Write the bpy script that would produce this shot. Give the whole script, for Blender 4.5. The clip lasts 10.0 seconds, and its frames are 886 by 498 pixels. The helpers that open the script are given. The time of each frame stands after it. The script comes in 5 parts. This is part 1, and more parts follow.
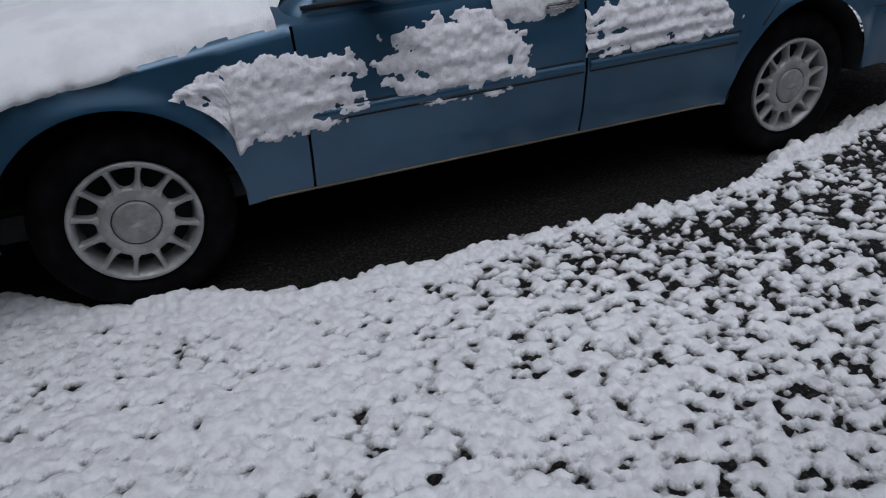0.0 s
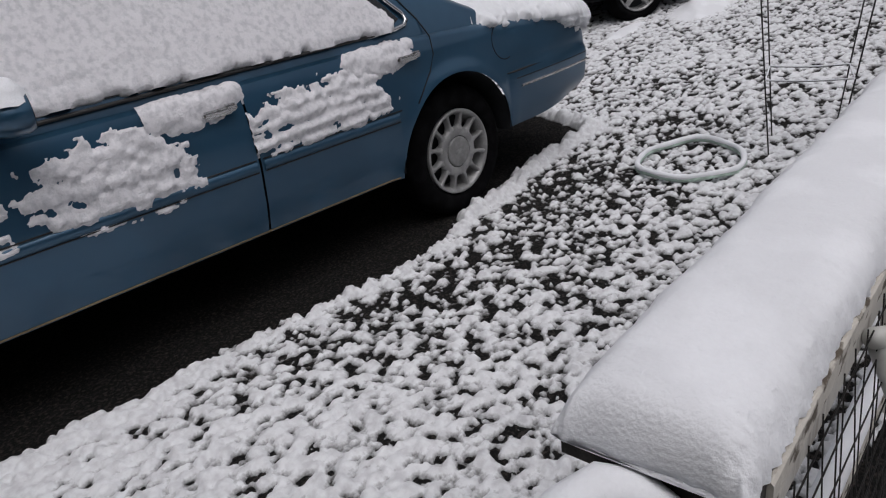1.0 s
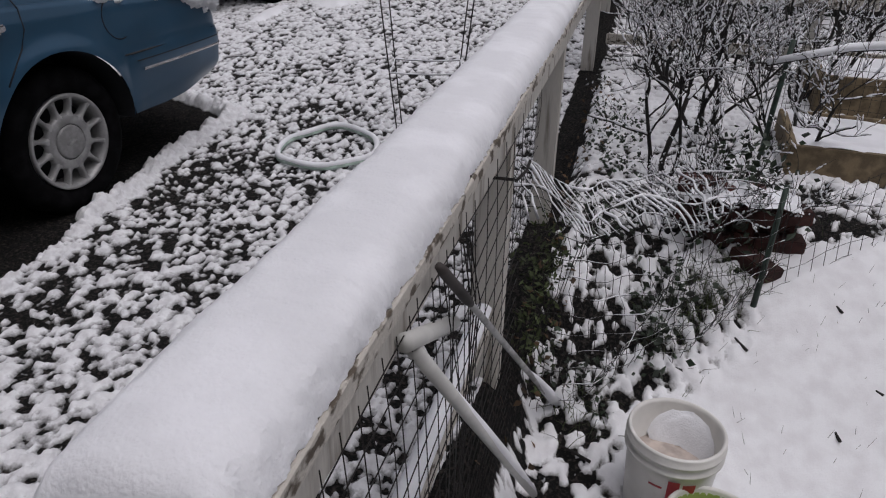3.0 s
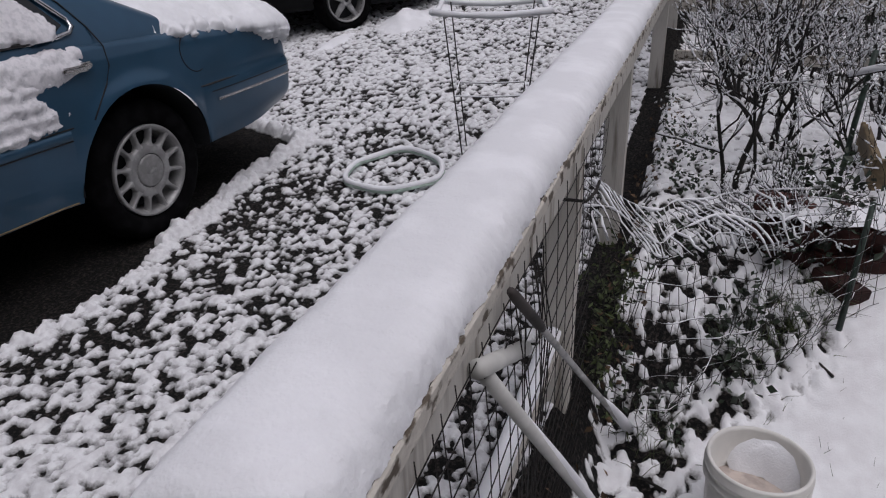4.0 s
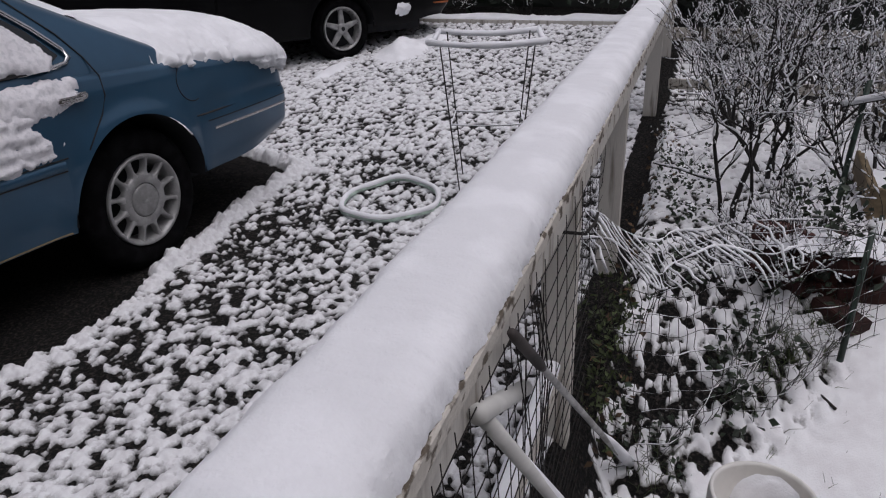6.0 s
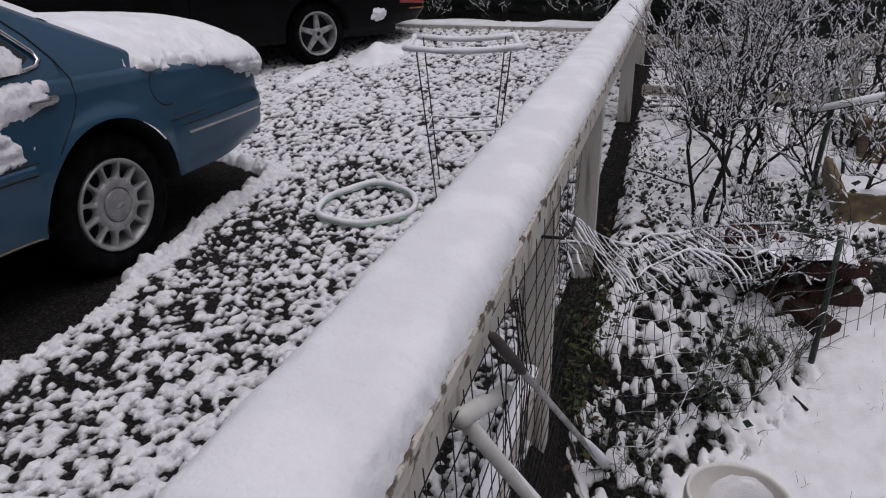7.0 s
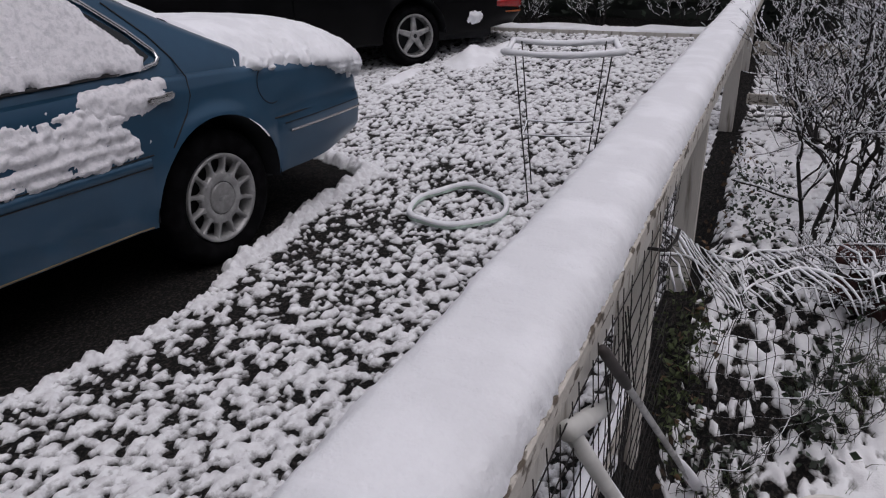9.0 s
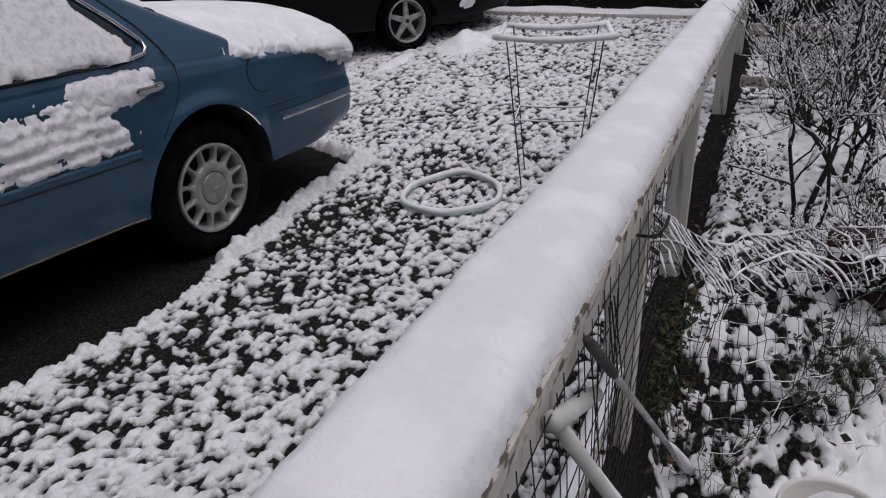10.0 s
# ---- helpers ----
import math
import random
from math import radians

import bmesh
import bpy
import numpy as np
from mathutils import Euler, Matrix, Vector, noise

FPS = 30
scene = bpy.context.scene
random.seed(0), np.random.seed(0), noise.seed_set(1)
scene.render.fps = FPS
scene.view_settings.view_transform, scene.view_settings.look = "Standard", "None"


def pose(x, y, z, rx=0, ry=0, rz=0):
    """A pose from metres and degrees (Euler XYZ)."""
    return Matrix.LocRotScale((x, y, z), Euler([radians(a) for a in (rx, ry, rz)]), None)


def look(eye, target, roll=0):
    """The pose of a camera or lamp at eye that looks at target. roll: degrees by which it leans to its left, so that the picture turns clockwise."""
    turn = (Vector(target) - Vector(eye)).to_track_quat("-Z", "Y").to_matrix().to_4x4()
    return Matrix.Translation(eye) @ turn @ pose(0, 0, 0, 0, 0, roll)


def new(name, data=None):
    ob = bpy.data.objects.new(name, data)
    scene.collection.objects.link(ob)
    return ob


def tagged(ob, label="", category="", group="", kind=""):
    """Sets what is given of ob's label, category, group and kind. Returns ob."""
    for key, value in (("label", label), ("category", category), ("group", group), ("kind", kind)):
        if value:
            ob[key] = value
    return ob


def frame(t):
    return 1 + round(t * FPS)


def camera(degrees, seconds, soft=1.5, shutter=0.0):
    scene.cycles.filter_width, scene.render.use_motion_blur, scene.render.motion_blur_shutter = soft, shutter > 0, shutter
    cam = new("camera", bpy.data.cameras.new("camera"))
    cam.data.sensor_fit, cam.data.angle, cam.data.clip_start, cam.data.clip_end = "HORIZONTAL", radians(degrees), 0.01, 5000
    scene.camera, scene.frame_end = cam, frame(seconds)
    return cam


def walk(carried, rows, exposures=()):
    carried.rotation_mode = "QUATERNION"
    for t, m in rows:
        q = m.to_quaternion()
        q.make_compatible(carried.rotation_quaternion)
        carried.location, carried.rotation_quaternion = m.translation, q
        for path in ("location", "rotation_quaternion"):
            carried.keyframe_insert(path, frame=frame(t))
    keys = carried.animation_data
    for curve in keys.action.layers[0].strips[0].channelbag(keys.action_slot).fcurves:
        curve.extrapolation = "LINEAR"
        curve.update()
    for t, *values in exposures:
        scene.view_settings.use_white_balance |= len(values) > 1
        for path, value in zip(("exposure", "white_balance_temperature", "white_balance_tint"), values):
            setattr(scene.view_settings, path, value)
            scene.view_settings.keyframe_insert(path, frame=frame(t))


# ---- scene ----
cam = camera(64.1, 10.0, soft=1.15)
PATH = [
    (0.0, -2.716, -2.419, 1.368, -28.93, 3.32, -22.66),
    (0.1, -2.725, -2.428, 1.331, -26.87, 3.51, -27.17),
    (0.2, -2.679, -2.422, 1.369, -26.82, 3.23, -30.66),
    (0.3, -2.691, -2.410, 1.360, -26.40, 4.41, -34.16),
    (0.5, -2.641, -2.441, 1.353, -25.60, 4.97, -40.80),
    (1.0, -2.519, -2.497, 1.376, -24.12, 6.44, -45.80),
    (1.5, -2.381, -2.529, 1.370, -25.38, 1.82, -49.87),
    (2.0, -2.348, -2.553, 1.363, -26.95, 0.01, -62.16),
    (2.5, -2.363, -2.592, 1.376, -27.05, 0.48, -68.76),
    (2.7, -2.372, -2.618, 1.402, -26.95, -1.31, -70.82),
    (3.8, -2.365, -2.604, 1.403, -25.97, 0.89, -67.40),
    (4.0, -2.364, -2.602, 1.403, -25.26, 1.53, -66.10),
    (4.5, -2.350, -2.602, 1.433, -24.52, 2.18, -63.61),
    (5.0, -2.343, -2.596, 1.423, -23.77, 2.16, -63.44),
    (5.5, -2.337, -2.589, 1.413, -23.20, 1.90, -64.68),
    (6.0, -2.339, -2.587, 1.413, -23.25, 1.47, -66.44),
    (6.2, -2.339, -2.586, 1.413, -23.00, 1.26, -67.48),
    (7.3, -2.344, -2.580, 1.412, -22.87, 0.86, -68.34),
    (7.5, -2.344, -2.579, 1.412, -22.10, 1.11, -66.21),
    (8.0, -2.348, -2.566, 1.413, -22.61, 1.01, -63.34),
    (8.5, -2.352, -2.553, 1.414, -22.23, 0.74, -61.81),
    (9.0, -2.356, -2.539, 1.415, -22.54, 0.93, -61.22),
    (9.5, -2.350, -2.546, 1.420, -23.19, 1.15, -61.68),
    (10.0, -2.344, -2.553, 1.425, -23.76, 1.50, -61.73),
]

STOPS = [(0.0, 0.05, 5900, 11.0), (0.6, 0.26, 6300, 12.0), (2.0, 0.12, 6420, 14.0), (4.0, 0.12, 6300, 17.0), (10.0, 0.12, 6330, 17.5)]
walk(cam, [(t, pose(x, y, z, 90 + pitch, roll, yaw)) for t, x, y, z, pitch, roll, yaw in PATH], STOPS)

# ---- light: a heavy overcast ----
world = bpy.data.worlds.new("overcast")
scene.world = world
world.use_nodes = True
wn = world.node_tree
sky = wn.nodes.new("ShaderNodeTexSky")
sky.sky_type, sky.sun_disc = "NISHITA", False
sky.sun_elevation, sky.sun_rotation = radians(70), radians(198)
sky.air_density, sky.dust_density, sky.ozone_density = 1.0, 4.0, 1.0
grey = wn.nodes.new("ShaderNodeHueSaturation")
grey.inputs["Saturation"].default_value = 0.25
wn.links.new(sky.outputs[0], grey.inputs["Color"])
wn.links.new(grey.outputs[0], wn.nodes["Background"].inputs["Color"])
wn.nodes["Background"].inputs["Strength"].default_value = 0.075
sun = new("sun", bpy.data.lights.new("sun", "SUN"))
sun.data.energy, sun.data.angle, sun.data.color = 0.85, radians(60), (1.0, 0.97, 0.95)
sun.matrix_world = look((-1.0, -3.0, 9), (0, 0, 0))

# ---- noise on arrays ----
def hash2(i, j, k):
    h = (i * 374761393 + j * 668265263 + k * 974634777) & 0xFFFFFFFF
    h = ((h ^ (h >> 13)) * 1274126177) & 0xFFFFFFFF
    return ((h ^ (h >> 16)) & 0xFFFFFF) / float(0xFFFFFF)


def vnoise(x, y, k=0):
    """Smooth value noise, 0 to 1."""
    xi, yi = np.floor(x).astype(np.int64), np.floor(y).astype(np.int64)
    fx, fy = x - xi, y - yi
    fx, fy = fx * fx * (3 - 2 * fx), fy * fy * (3 - 2 * fy)
    a, b = hash2(xi, yi, k), hash2(xi + 1, yi, k)
    c, d = hash2(xi, yi + 1, k), hash2(xi + 1, yi + 1, k)
    return (a * (1 - fx) + b * fx) * (1 - fy) + (c * (1 - fx) + d * fx) * fy


def fbm(x, y, k=0, octaves=3):
    s, w, tot = 0, 1.0, 0.0
    for o in range(octaves):
        s = s + w * vnoise(x * 2 ** o + 7.3 * o, y * 2 ** o - 3.1 * o, k + o)
        tot += w
        w *= 0.5
    return s / tot


def blobs(x, y, k=0, width=0.36):
    """Soft round heaps scattered one to a cell, about zero mean and unit spread."""
    xi, yi = np.floor(x).astype(np.int64), np.floor(y).astype(np.int64)
    total = np.zeros(np.shape(x))
    for di in (-1, 0, 1):
        for dj in (-1, 0, 1):
            px = xi + di + hash2(xi + di, yi + dj, k)
            py = yi + dj + hash2(xi + di, yi + dj, k + 51)
            total += (0.45 + 0.75 * hash2(xi + di, yi + dj, k + 97)) * np.exp(-((x - px) ** 2 + (y - py) ** 2) / (2 * width * width))
    return (total - 0.66) / 0.40


def step(a, b, x):
    t = np.clip((x - a) / (b - a), 0, 1)
    return t * t * (3 - 2 * t)


# ---- materials ----
def material(name, col, rough=0.7, metal=0.0, vary=0.12, scale=8.0, fine=60.0, bump=0.25, depth=0.004, col2=None, at=(0.45, 0.6), spec=0.5, coat=0.0, island=0.0, stretch=(1, 1, 1)):
    m = bpy.data.materials.new(name)
    m.use_nodes = True
    nt = m.node_tree
    b = nt.nodes["Principled BSDF"]
    b.inputs["Roughness"].default_value, b.inputs["Metallic"].default_value = rough, metal
    b.inputs["Specular IOR Level"].default_value = spec
    b.inputs["Coat Weight"].default_value, b.inputs["Coat Roughness"].default_value = coat, 0.12
    tc = nt.nodes.new("ShaderNodeTexCoord")
    mp = nt.nodes.new("ShaderNodeMapping")
    mp.inputs["Scale"].default_value = stretch
    nt.links.new(tc.outputs["Object"], mp.inputs["Vector"])
    n1, n2 = nt.nodes.new("ShaderNodeTexNoise"), nt.nodes.new("ShaderNodeTexNoise")
    for n, s in ((n1, scale), (n2, fine)):
        n.inputs["Scale"].default_value, n.inputs["Detail"].default_value = s, 6
        nt.links.new(mp.outputs[0], n.inputs["Vector"])
    ramp = nt.nodes.new("ShaderNodeValToRGB")
    ramp.color_ramp.elements[0].position, ramp.color_ramp.elements[1].position = at
    c2 = col2 or tuple(min(1, c * (1 + 2 * vary)) for c in col)
    c1 = col if col2 else tuple(c * (1 - vary) for c in col)
    ramp.color_ramp.elements[0].color, ramp.color_ramp.elements[1].color = (*c1, 1), (*c2, 1)
    nt.links.new(n1.outputs["Fac"], ramp.inputs["Fac"])
    hsv = nt.nodes.new("ShaderNodeHueSaturation")
    nt.links.new(ramp.outputs[0], hsv.inputs["Color"])
    rg = nt.nodes.new("ShaderNodeMapRange")
    rg.inputs["To Min"].default_value, rg.inputs["To Max"].default_value = 1 - vary, 1 + vary
    nt.links.new(n2.outputs["Fac"], rg.inputs["Value"])
    if island:
        geo, mul = nt.nodes.new("ShaderNodeNewGeometry"), nt.nodes.new("ShaderNodeMath")
        r2 = nt.nodes.new("ShaderNodeMapRange")
        r2.inputs["To Min"].default_value, r2.inputs["To Max"].default_value = 1 - island, 1 + island
        info = nt.nodes.new("ShaderNodeObjectInfo")
        add = nt.nodes.new("ShaderNodeMath")
        add.operation = "ADD"
        nt.links.new(geo.outputs["Random Per Island"], add.inputs[0])
        nt.links.new(info.outputs["Random"], add.inputs[1])
        fr = nt.nodes.new("ShaderNodeMath")
        fr.operation = "FRACT"
        nt.links.new(add.outputs[0], fr.inputs[0])
        nt.links.new(fr.outputs[0], r2.inputs["Value"])
        mul.operation = "MULTIPLY"
        nt.links.new(rg.outputs[0], mul.inputs[0])
        nt.links.new(r2.outputs[0], mul.inputs[1])
        nt.links.new(mul.outputs[0], hsv.inputs["Value"])
    else:
        nt.links.new(rg.outputs[0], hsv.inputs["Value"])
    nt.links.new(hsv.outputs[0], b.inputs["Base Color"])
    if bump:
        bp = nt.nodes.new("ShaderNodeBump")
        bp.inputs["Strength"].default_value, bp.inputs["Distance"].default_value = bump, depth
        nt.links.new(n2.outputs["Fac"], bp.inputs["Height"])
        nt.links.new(bp.outputs[0], b.inputs["Normal"])
    return m


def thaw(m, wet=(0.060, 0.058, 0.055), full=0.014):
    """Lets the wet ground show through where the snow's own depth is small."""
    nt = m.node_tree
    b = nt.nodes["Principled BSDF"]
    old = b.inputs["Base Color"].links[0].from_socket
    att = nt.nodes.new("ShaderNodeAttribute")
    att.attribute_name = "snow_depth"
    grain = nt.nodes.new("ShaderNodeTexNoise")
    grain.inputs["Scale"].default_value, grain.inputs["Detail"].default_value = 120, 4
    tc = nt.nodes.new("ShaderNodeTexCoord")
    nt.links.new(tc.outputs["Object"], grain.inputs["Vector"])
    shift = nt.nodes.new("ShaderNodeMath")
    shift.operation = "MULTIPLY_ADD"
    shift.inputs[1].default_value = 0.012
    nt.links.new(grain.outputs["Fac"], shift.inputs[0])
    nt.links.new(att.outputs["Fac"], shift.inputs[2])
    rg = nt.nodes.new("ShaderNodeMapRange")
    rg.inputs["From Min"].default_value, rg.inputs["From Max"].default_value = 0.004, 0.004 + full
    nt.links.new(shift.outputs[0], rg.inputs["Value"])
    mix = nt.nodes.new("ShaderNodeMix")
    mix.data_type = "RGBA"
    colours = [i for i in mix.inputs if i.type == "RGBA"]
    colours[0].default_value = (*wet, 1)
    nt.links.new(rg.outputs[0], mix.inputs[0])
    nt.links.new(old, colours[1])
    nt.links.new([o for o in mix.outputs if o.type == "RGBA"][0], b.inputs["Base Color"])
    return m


SNOW = material("snow", (0.80, 0.81, 0.84), 0.75, vary=0.03, scale=6, fine=180, bump=0.5, depth=0.004, spec=0.25)
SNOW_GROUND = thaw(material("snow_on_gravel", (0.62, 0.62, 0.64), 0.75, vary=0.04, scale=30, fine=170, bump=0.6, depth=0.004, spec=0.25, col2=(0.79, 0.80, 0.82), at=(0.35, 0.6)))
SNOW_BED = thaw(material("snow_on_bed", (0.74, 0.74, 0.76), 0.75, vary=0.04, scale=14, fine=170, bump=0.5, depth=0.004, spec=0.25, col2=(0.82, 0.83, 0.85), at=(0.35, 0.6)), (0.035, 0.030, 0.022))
SNOW_CLING = material("clinging_snow", (0.60, 0.60, 0.63), 0.75, vary=0.08, scale=45, fine=150, bump=0.6, depth=0.006, spec=0.2, col2=(0.76, 0.75, 0.78), at=(0.35, 0.55))
GRAVEL = material("dark_gravel", (0.005, 0.005, 0.005), 0.85, vary=0.5, scale=70, fine=220, bump=1.0, depth=0.012, col2=(0.060, 0.050, 0.044), at=(0.50, 0.72), spec=0.2)
BLUE = material("blue_paint", (0.026, 0.080, 0.142), 0.32, metal=0.45, vary=0.05, scale=3, fine=400, bump=0.03, depth=0.001, coat=0.55)
BLACK_PAINT = material("black_paint", (0.003, 0.003, 0.0035), 0.35, vary=0.15, scale=3, fine=300, bump=0.03, depth=0.001, coat=0.0, spec=0.10)
# near-black for joints and liners, and for the shade painted behind wheel spokes
SEAM_AND_SHADE = material("dark_seam_and_shade", (0.008, 0.009, 0.011), 0.8, vary=0.2)
RUBBER = material("tyre_rubber", (0.004, 0.004, 0.0045), 0.9, spec=0.05, vary=0.25, scale=14, fine=90, bump=0.3, depth=0.003)
ALLOY = material("grey_alloy", (0.30, 0.30, 0.30), 0.45, metal=0.35, vary=0.12, scale=14, fine=120, bump=0.1, depth=0.001)
ALLOY_HUB = material("painted_alloy_cap", (0.24, 0.24, 0.24), 0.5, metal=0.2, vary=0.1, scale=20, fine=120, bump=0.08, depth=0.001)
CHROME = material("chrome", (0.6, 0.6, 0.61), 0.18, metal=1.0, vary=0.05, bump=0)
GLASS_DARK = material("dark_glass", (0.012, 0.014, 0.016), 0.08, vary=0.1, bump=0)
BLACK_PLASTIC = material("black_plastic", (0.015, 0.015, 0.016), 0.5, vary=0.2)
RED_LENS = material("red_lens", (0.28, 0.012, 0.012), 0.2, vary=0.1, bump=0, coat=0.6)
AMBER_LENS = material("amber_lens", (0.35, 0.10, 0.03), 0.25, vary=0.1, bump=0)
WOOD_WHITE = material("weathered_white_wood", (0.10, 0.08, 0.06), 0.85, vary=0.16, scale=34, fine=110, bump=0.8, depth=0.004, col2=(0.54, 0.51, 0.46), at=(0.40, 0.47), stretch=(0.6, 1, 1))
WOOD_POST = material("painted_post_wood", (0.24, 0.215, 0.185), 0.85, vary=0.14, scale=7, fine=80, bump=0.5, depth=0.003, col2=(0.52, 0.50, 0.46), at=(0.34, 0.46), stretch=(3, 3, 0.3))
WOOD_DARK = material("dark_wet_wood", (0.035, 0.03, 0.026), 0.8, vary=0.3, scale=9, fine=80, bump=0.5, depth=0.004, stretch=(0.3, 2, 2))
WOOD_TAN = material("tan_bed_board", (0.16, 0.12, 0.07), 0.8, vary=0.2, scale=8, fine=70, bump=0.4, depth=0.003, stretch=(0.4, 2, 2))
WIRE = material("rusty_wire", (0.015, 0.013, 0.012), 0.6, metal=0.5, vary=0.3, scale=30)
GREEN_STEEL = material("green_steel", (0.018, 0.035, 0.026), 0.6, vary=0.3, scale=20)
PVC = material("white_pvc", (0.52, 0.52, 0.50), 0.45, vary=0.05, scale=12, fine=60, bump=0.05)
STEEL = material("grey_steel_tube", (0.30, 0.30, 0.30), 0.5, metal=0.5, vary=0.2, scale=20)
GRIP = material("dark_grip", (0.03, 0.025, 0.024), 0.8, vary=0.3)
BARK = material("wet_bark", (0.012, 0.010, 0.009), 0.85, vary=0.3, scale=20, fine=120, bump=0.6)
LEAF = material("dark_leaf", (0.018, 0.03, 0.016), 0.6, vary=0.3, scale=12, island=0.5)
HEDGE = material("dark_evergreen", (0.012, 0.02, 0.012), 0.7, vary=0.35, scale=6, island=0.5)
GRASS = material("winter_grass", (0.045, 0.06, 0.022), 0.8, vary=0.3, scale=9, island=0.5)
DRY = material("dry_leaf", (0.09, 0.055, 0.03), 0.85, vary=0.3, scale=9, island=0.5)
BRICK = material("red_brick", (0.050, 0.017, 0.014), 0.9, vary=0.2, scale=14, fine=120, bump=0.5, island=0.35)
BUCKET_WHITE = material("white_plastic", (0.66, 0.65, 0.62), 0.45, vary=0.06, scale=6, fine=40, bump=0.05)
BUCKET_GREEN = material("lime_plastic", (0.33, 0.42, 0.12), 0.5, vary=0.12, scale=12, fine=40, bump=0.05)
PINK_DIRT = material("dirty_inside", (0.42, 0.36, 0.32), 0.7, vary=0.12, scale=16)
RED_PRINT = material("red_print", (0.36, 0.035, 0.045), 0.5, vary=0.1)
WHITE_PRINT = material("white_print", (0.7, 0.68, 0.67), 0.5, vary=0.04)
HOSE = material("pale_green_hose", (0.40, 0.50, 0.44), 0.6, vary=0.15, scale=14)

# ---- mesh helpers ----
def thing(name, label, category, at=None, group="", kind=""):
    ob = new(name)
    ob.empty_display_size = 0.1
    if at is not None:
        ob.matrix_basis = at
    return tagged(ob, label, category, group, kind)


def solid(name, verts, faces, mat, parent=None, label="", smooth=True, at=None, category="", group="", kind=""):
    me = bpy.data.meshes.new(name)
    me.from_pydata([tuple(v) for v in verts], [], [tuple(f) for f in faces])
    me.materials.append(mat)
    if smooth:
        me.polygons.foreach_set("use_smooth", [True] * len(me.polygons))
    me.update()
    ob = new(name, me)
    ob.parent = parent
    if at is not None:
        ob.matrix_basis = at
    return tagged(ob, label, category, group, kind)


def part(name, bm, mat, parent=None, label="", smooth=False, at=None, category="", group="", kind=""):
    me = bpy.data.meshes.new(name)
    bmesh.ops.recalc_face_normals(bm, faces=bm.faces[:])
    bm.to_mesh(me)
    bm.free()
    me.materials.append(mat)
    if smooth:
        me.polygons.foreach_set("use_smooth", [True] * len(me.polygons))
    ob = new(name, me)
    ob.parent = parent
    if at is not None:
        ob.matrix_basis = at
    return tagged(ob, label, category, group, kind)


def box(x0, x1, y0, y1, z0, z1, bevel=0.004, rough=0.0, cuts=0):
    bm = bmesh.new()
    bmesh.ops.create_cube(bm, size=1)
    for v in bm.verts:
        v.co = (x0 + (v.co.x + 0.5) * (x1 - x0), y0 + (v.co.y + 0.5) * (y1 - y0), z0 + (v.co.z + 0.5) * (z1 - z0))
    if cuts:
        bmesh.ops.subdivide_edges(bm, edges=bm.edges[:], cuts=cuts, use_grid_fill=True)
    if bevel:
        bmesh.ops.bevel(bm, geom=[e for e in bm.edges if e.calc_face_angle(0) > 0.5], offset=bevel, segments=2, affect="EDGES")
    if rough:
        for v in bm.verts:
            v.co += Vector(noise.noise_vector(v.co * 9)) * rough
    return bm


def grid_faces(nu, nv, close_v=False):
    f = []
    for i in range(nu - 1):
        for j in range(nv if close_v else nv - 1):
            k = (j + 1) % nv
            f.append((i * nv + j, (i + 1) * nv + j, (i + 1) * nv + k, i * nv + k))
    return f


class Tubes:
    """Collects round rods along lines into one mesh."""
    def __init__(self, sides=5):
        self.v, self.f, self.n = [], [], sides

    def add(self, pts, radii):
        pts = [Vector(p) for p in pts]
        if not hasattr(radii, "__len__"):
            radii = [radii] * len(pts)
        base, n = len(self.v), self.n
        for i, p in enumerate(pts):
            d = (pts[min(i + 1, len(pts) - 1)] - pts[max(i - 1, 0)])
            d = d.normalized() if d.length > 1e-7 else Vector((0, 0, 1))
            a = d.cross(Vector((0, 0, 1)) if abs(d.z) < 0.9 else Vector((1, 0, 0))).normalized()
            b = a.cross(d)
            for k in range(n):
                t = 2 * math.pi * k / n
                self.v.append(p + (a * math.cos(t) + b * math.sin(t)) * radii[i])
        for i in range(len(pts) - 1):
            for k in range(n):
                l = (k + 1) % n
                self.f.append((base + i * n + k, base + i * n + l, base + (i + 1) * n + l, base + (i + 1) * n + k))
        self.f.append(tuple(base + k for k in reversed(range(n))))
        e = base + (len(pts) - 1) * n
        self.f.append(tuple(e + k for k in range(n)))

    def done(self, name, mat, parent=None, label="", smooth=True, **tags):
        return solid(name, self.v, self.f, mat, parent, label, smooth, **tags)


def lathe(profile, n, axis="y", start=0.0):
    """Verts and faces of a profile of (radius, along) turned round an axis."""
    v = []
    for r, a in profile:
        for k in range(n):
            t = start + 2 * math.pi * k / n
            c, s = r * math.cos(t), r * math.sin(t)
            v.append((c, a, s) if axis == "y" else (c, s, a))
    return v, grid_faces(len(profile), n, True)


# ---- the lie of the land ----
TH, SLOPE = 0.074, 0.020
RAIL0 = Vector((-1.9, -2.323, 0.0))
UX, UY = math.cos(TH), math.sin(TH)


def across(x, y):
    """Distance from the fence's garden face, towards the drive."""
    return -(x - RAIL0.x) * UY + (y - RAIL0.y) * UX


def along(x, y):
    return (x - RAIL0.x) * UX + (y - RAIL0.y) * UY


def drive_z(x):
    return 0.115 * 0.35 * np.log1p(np.exp(np.clip((x - 0.95) / 0.35, -30, 30)))


def garden_z(x, y):
    return -0.30 + 0.48 * step(-0.7, 0.95, x) + 0.03 * np.maximum(x - 1.0, 0)


def land_z(x, y):
    """Height of the bare ground."""
    a = across(x, y)
    w = step(-0.12, 0.06, a)
    return garden_z(x, y) * (1 - w) + drive_z(x) * w


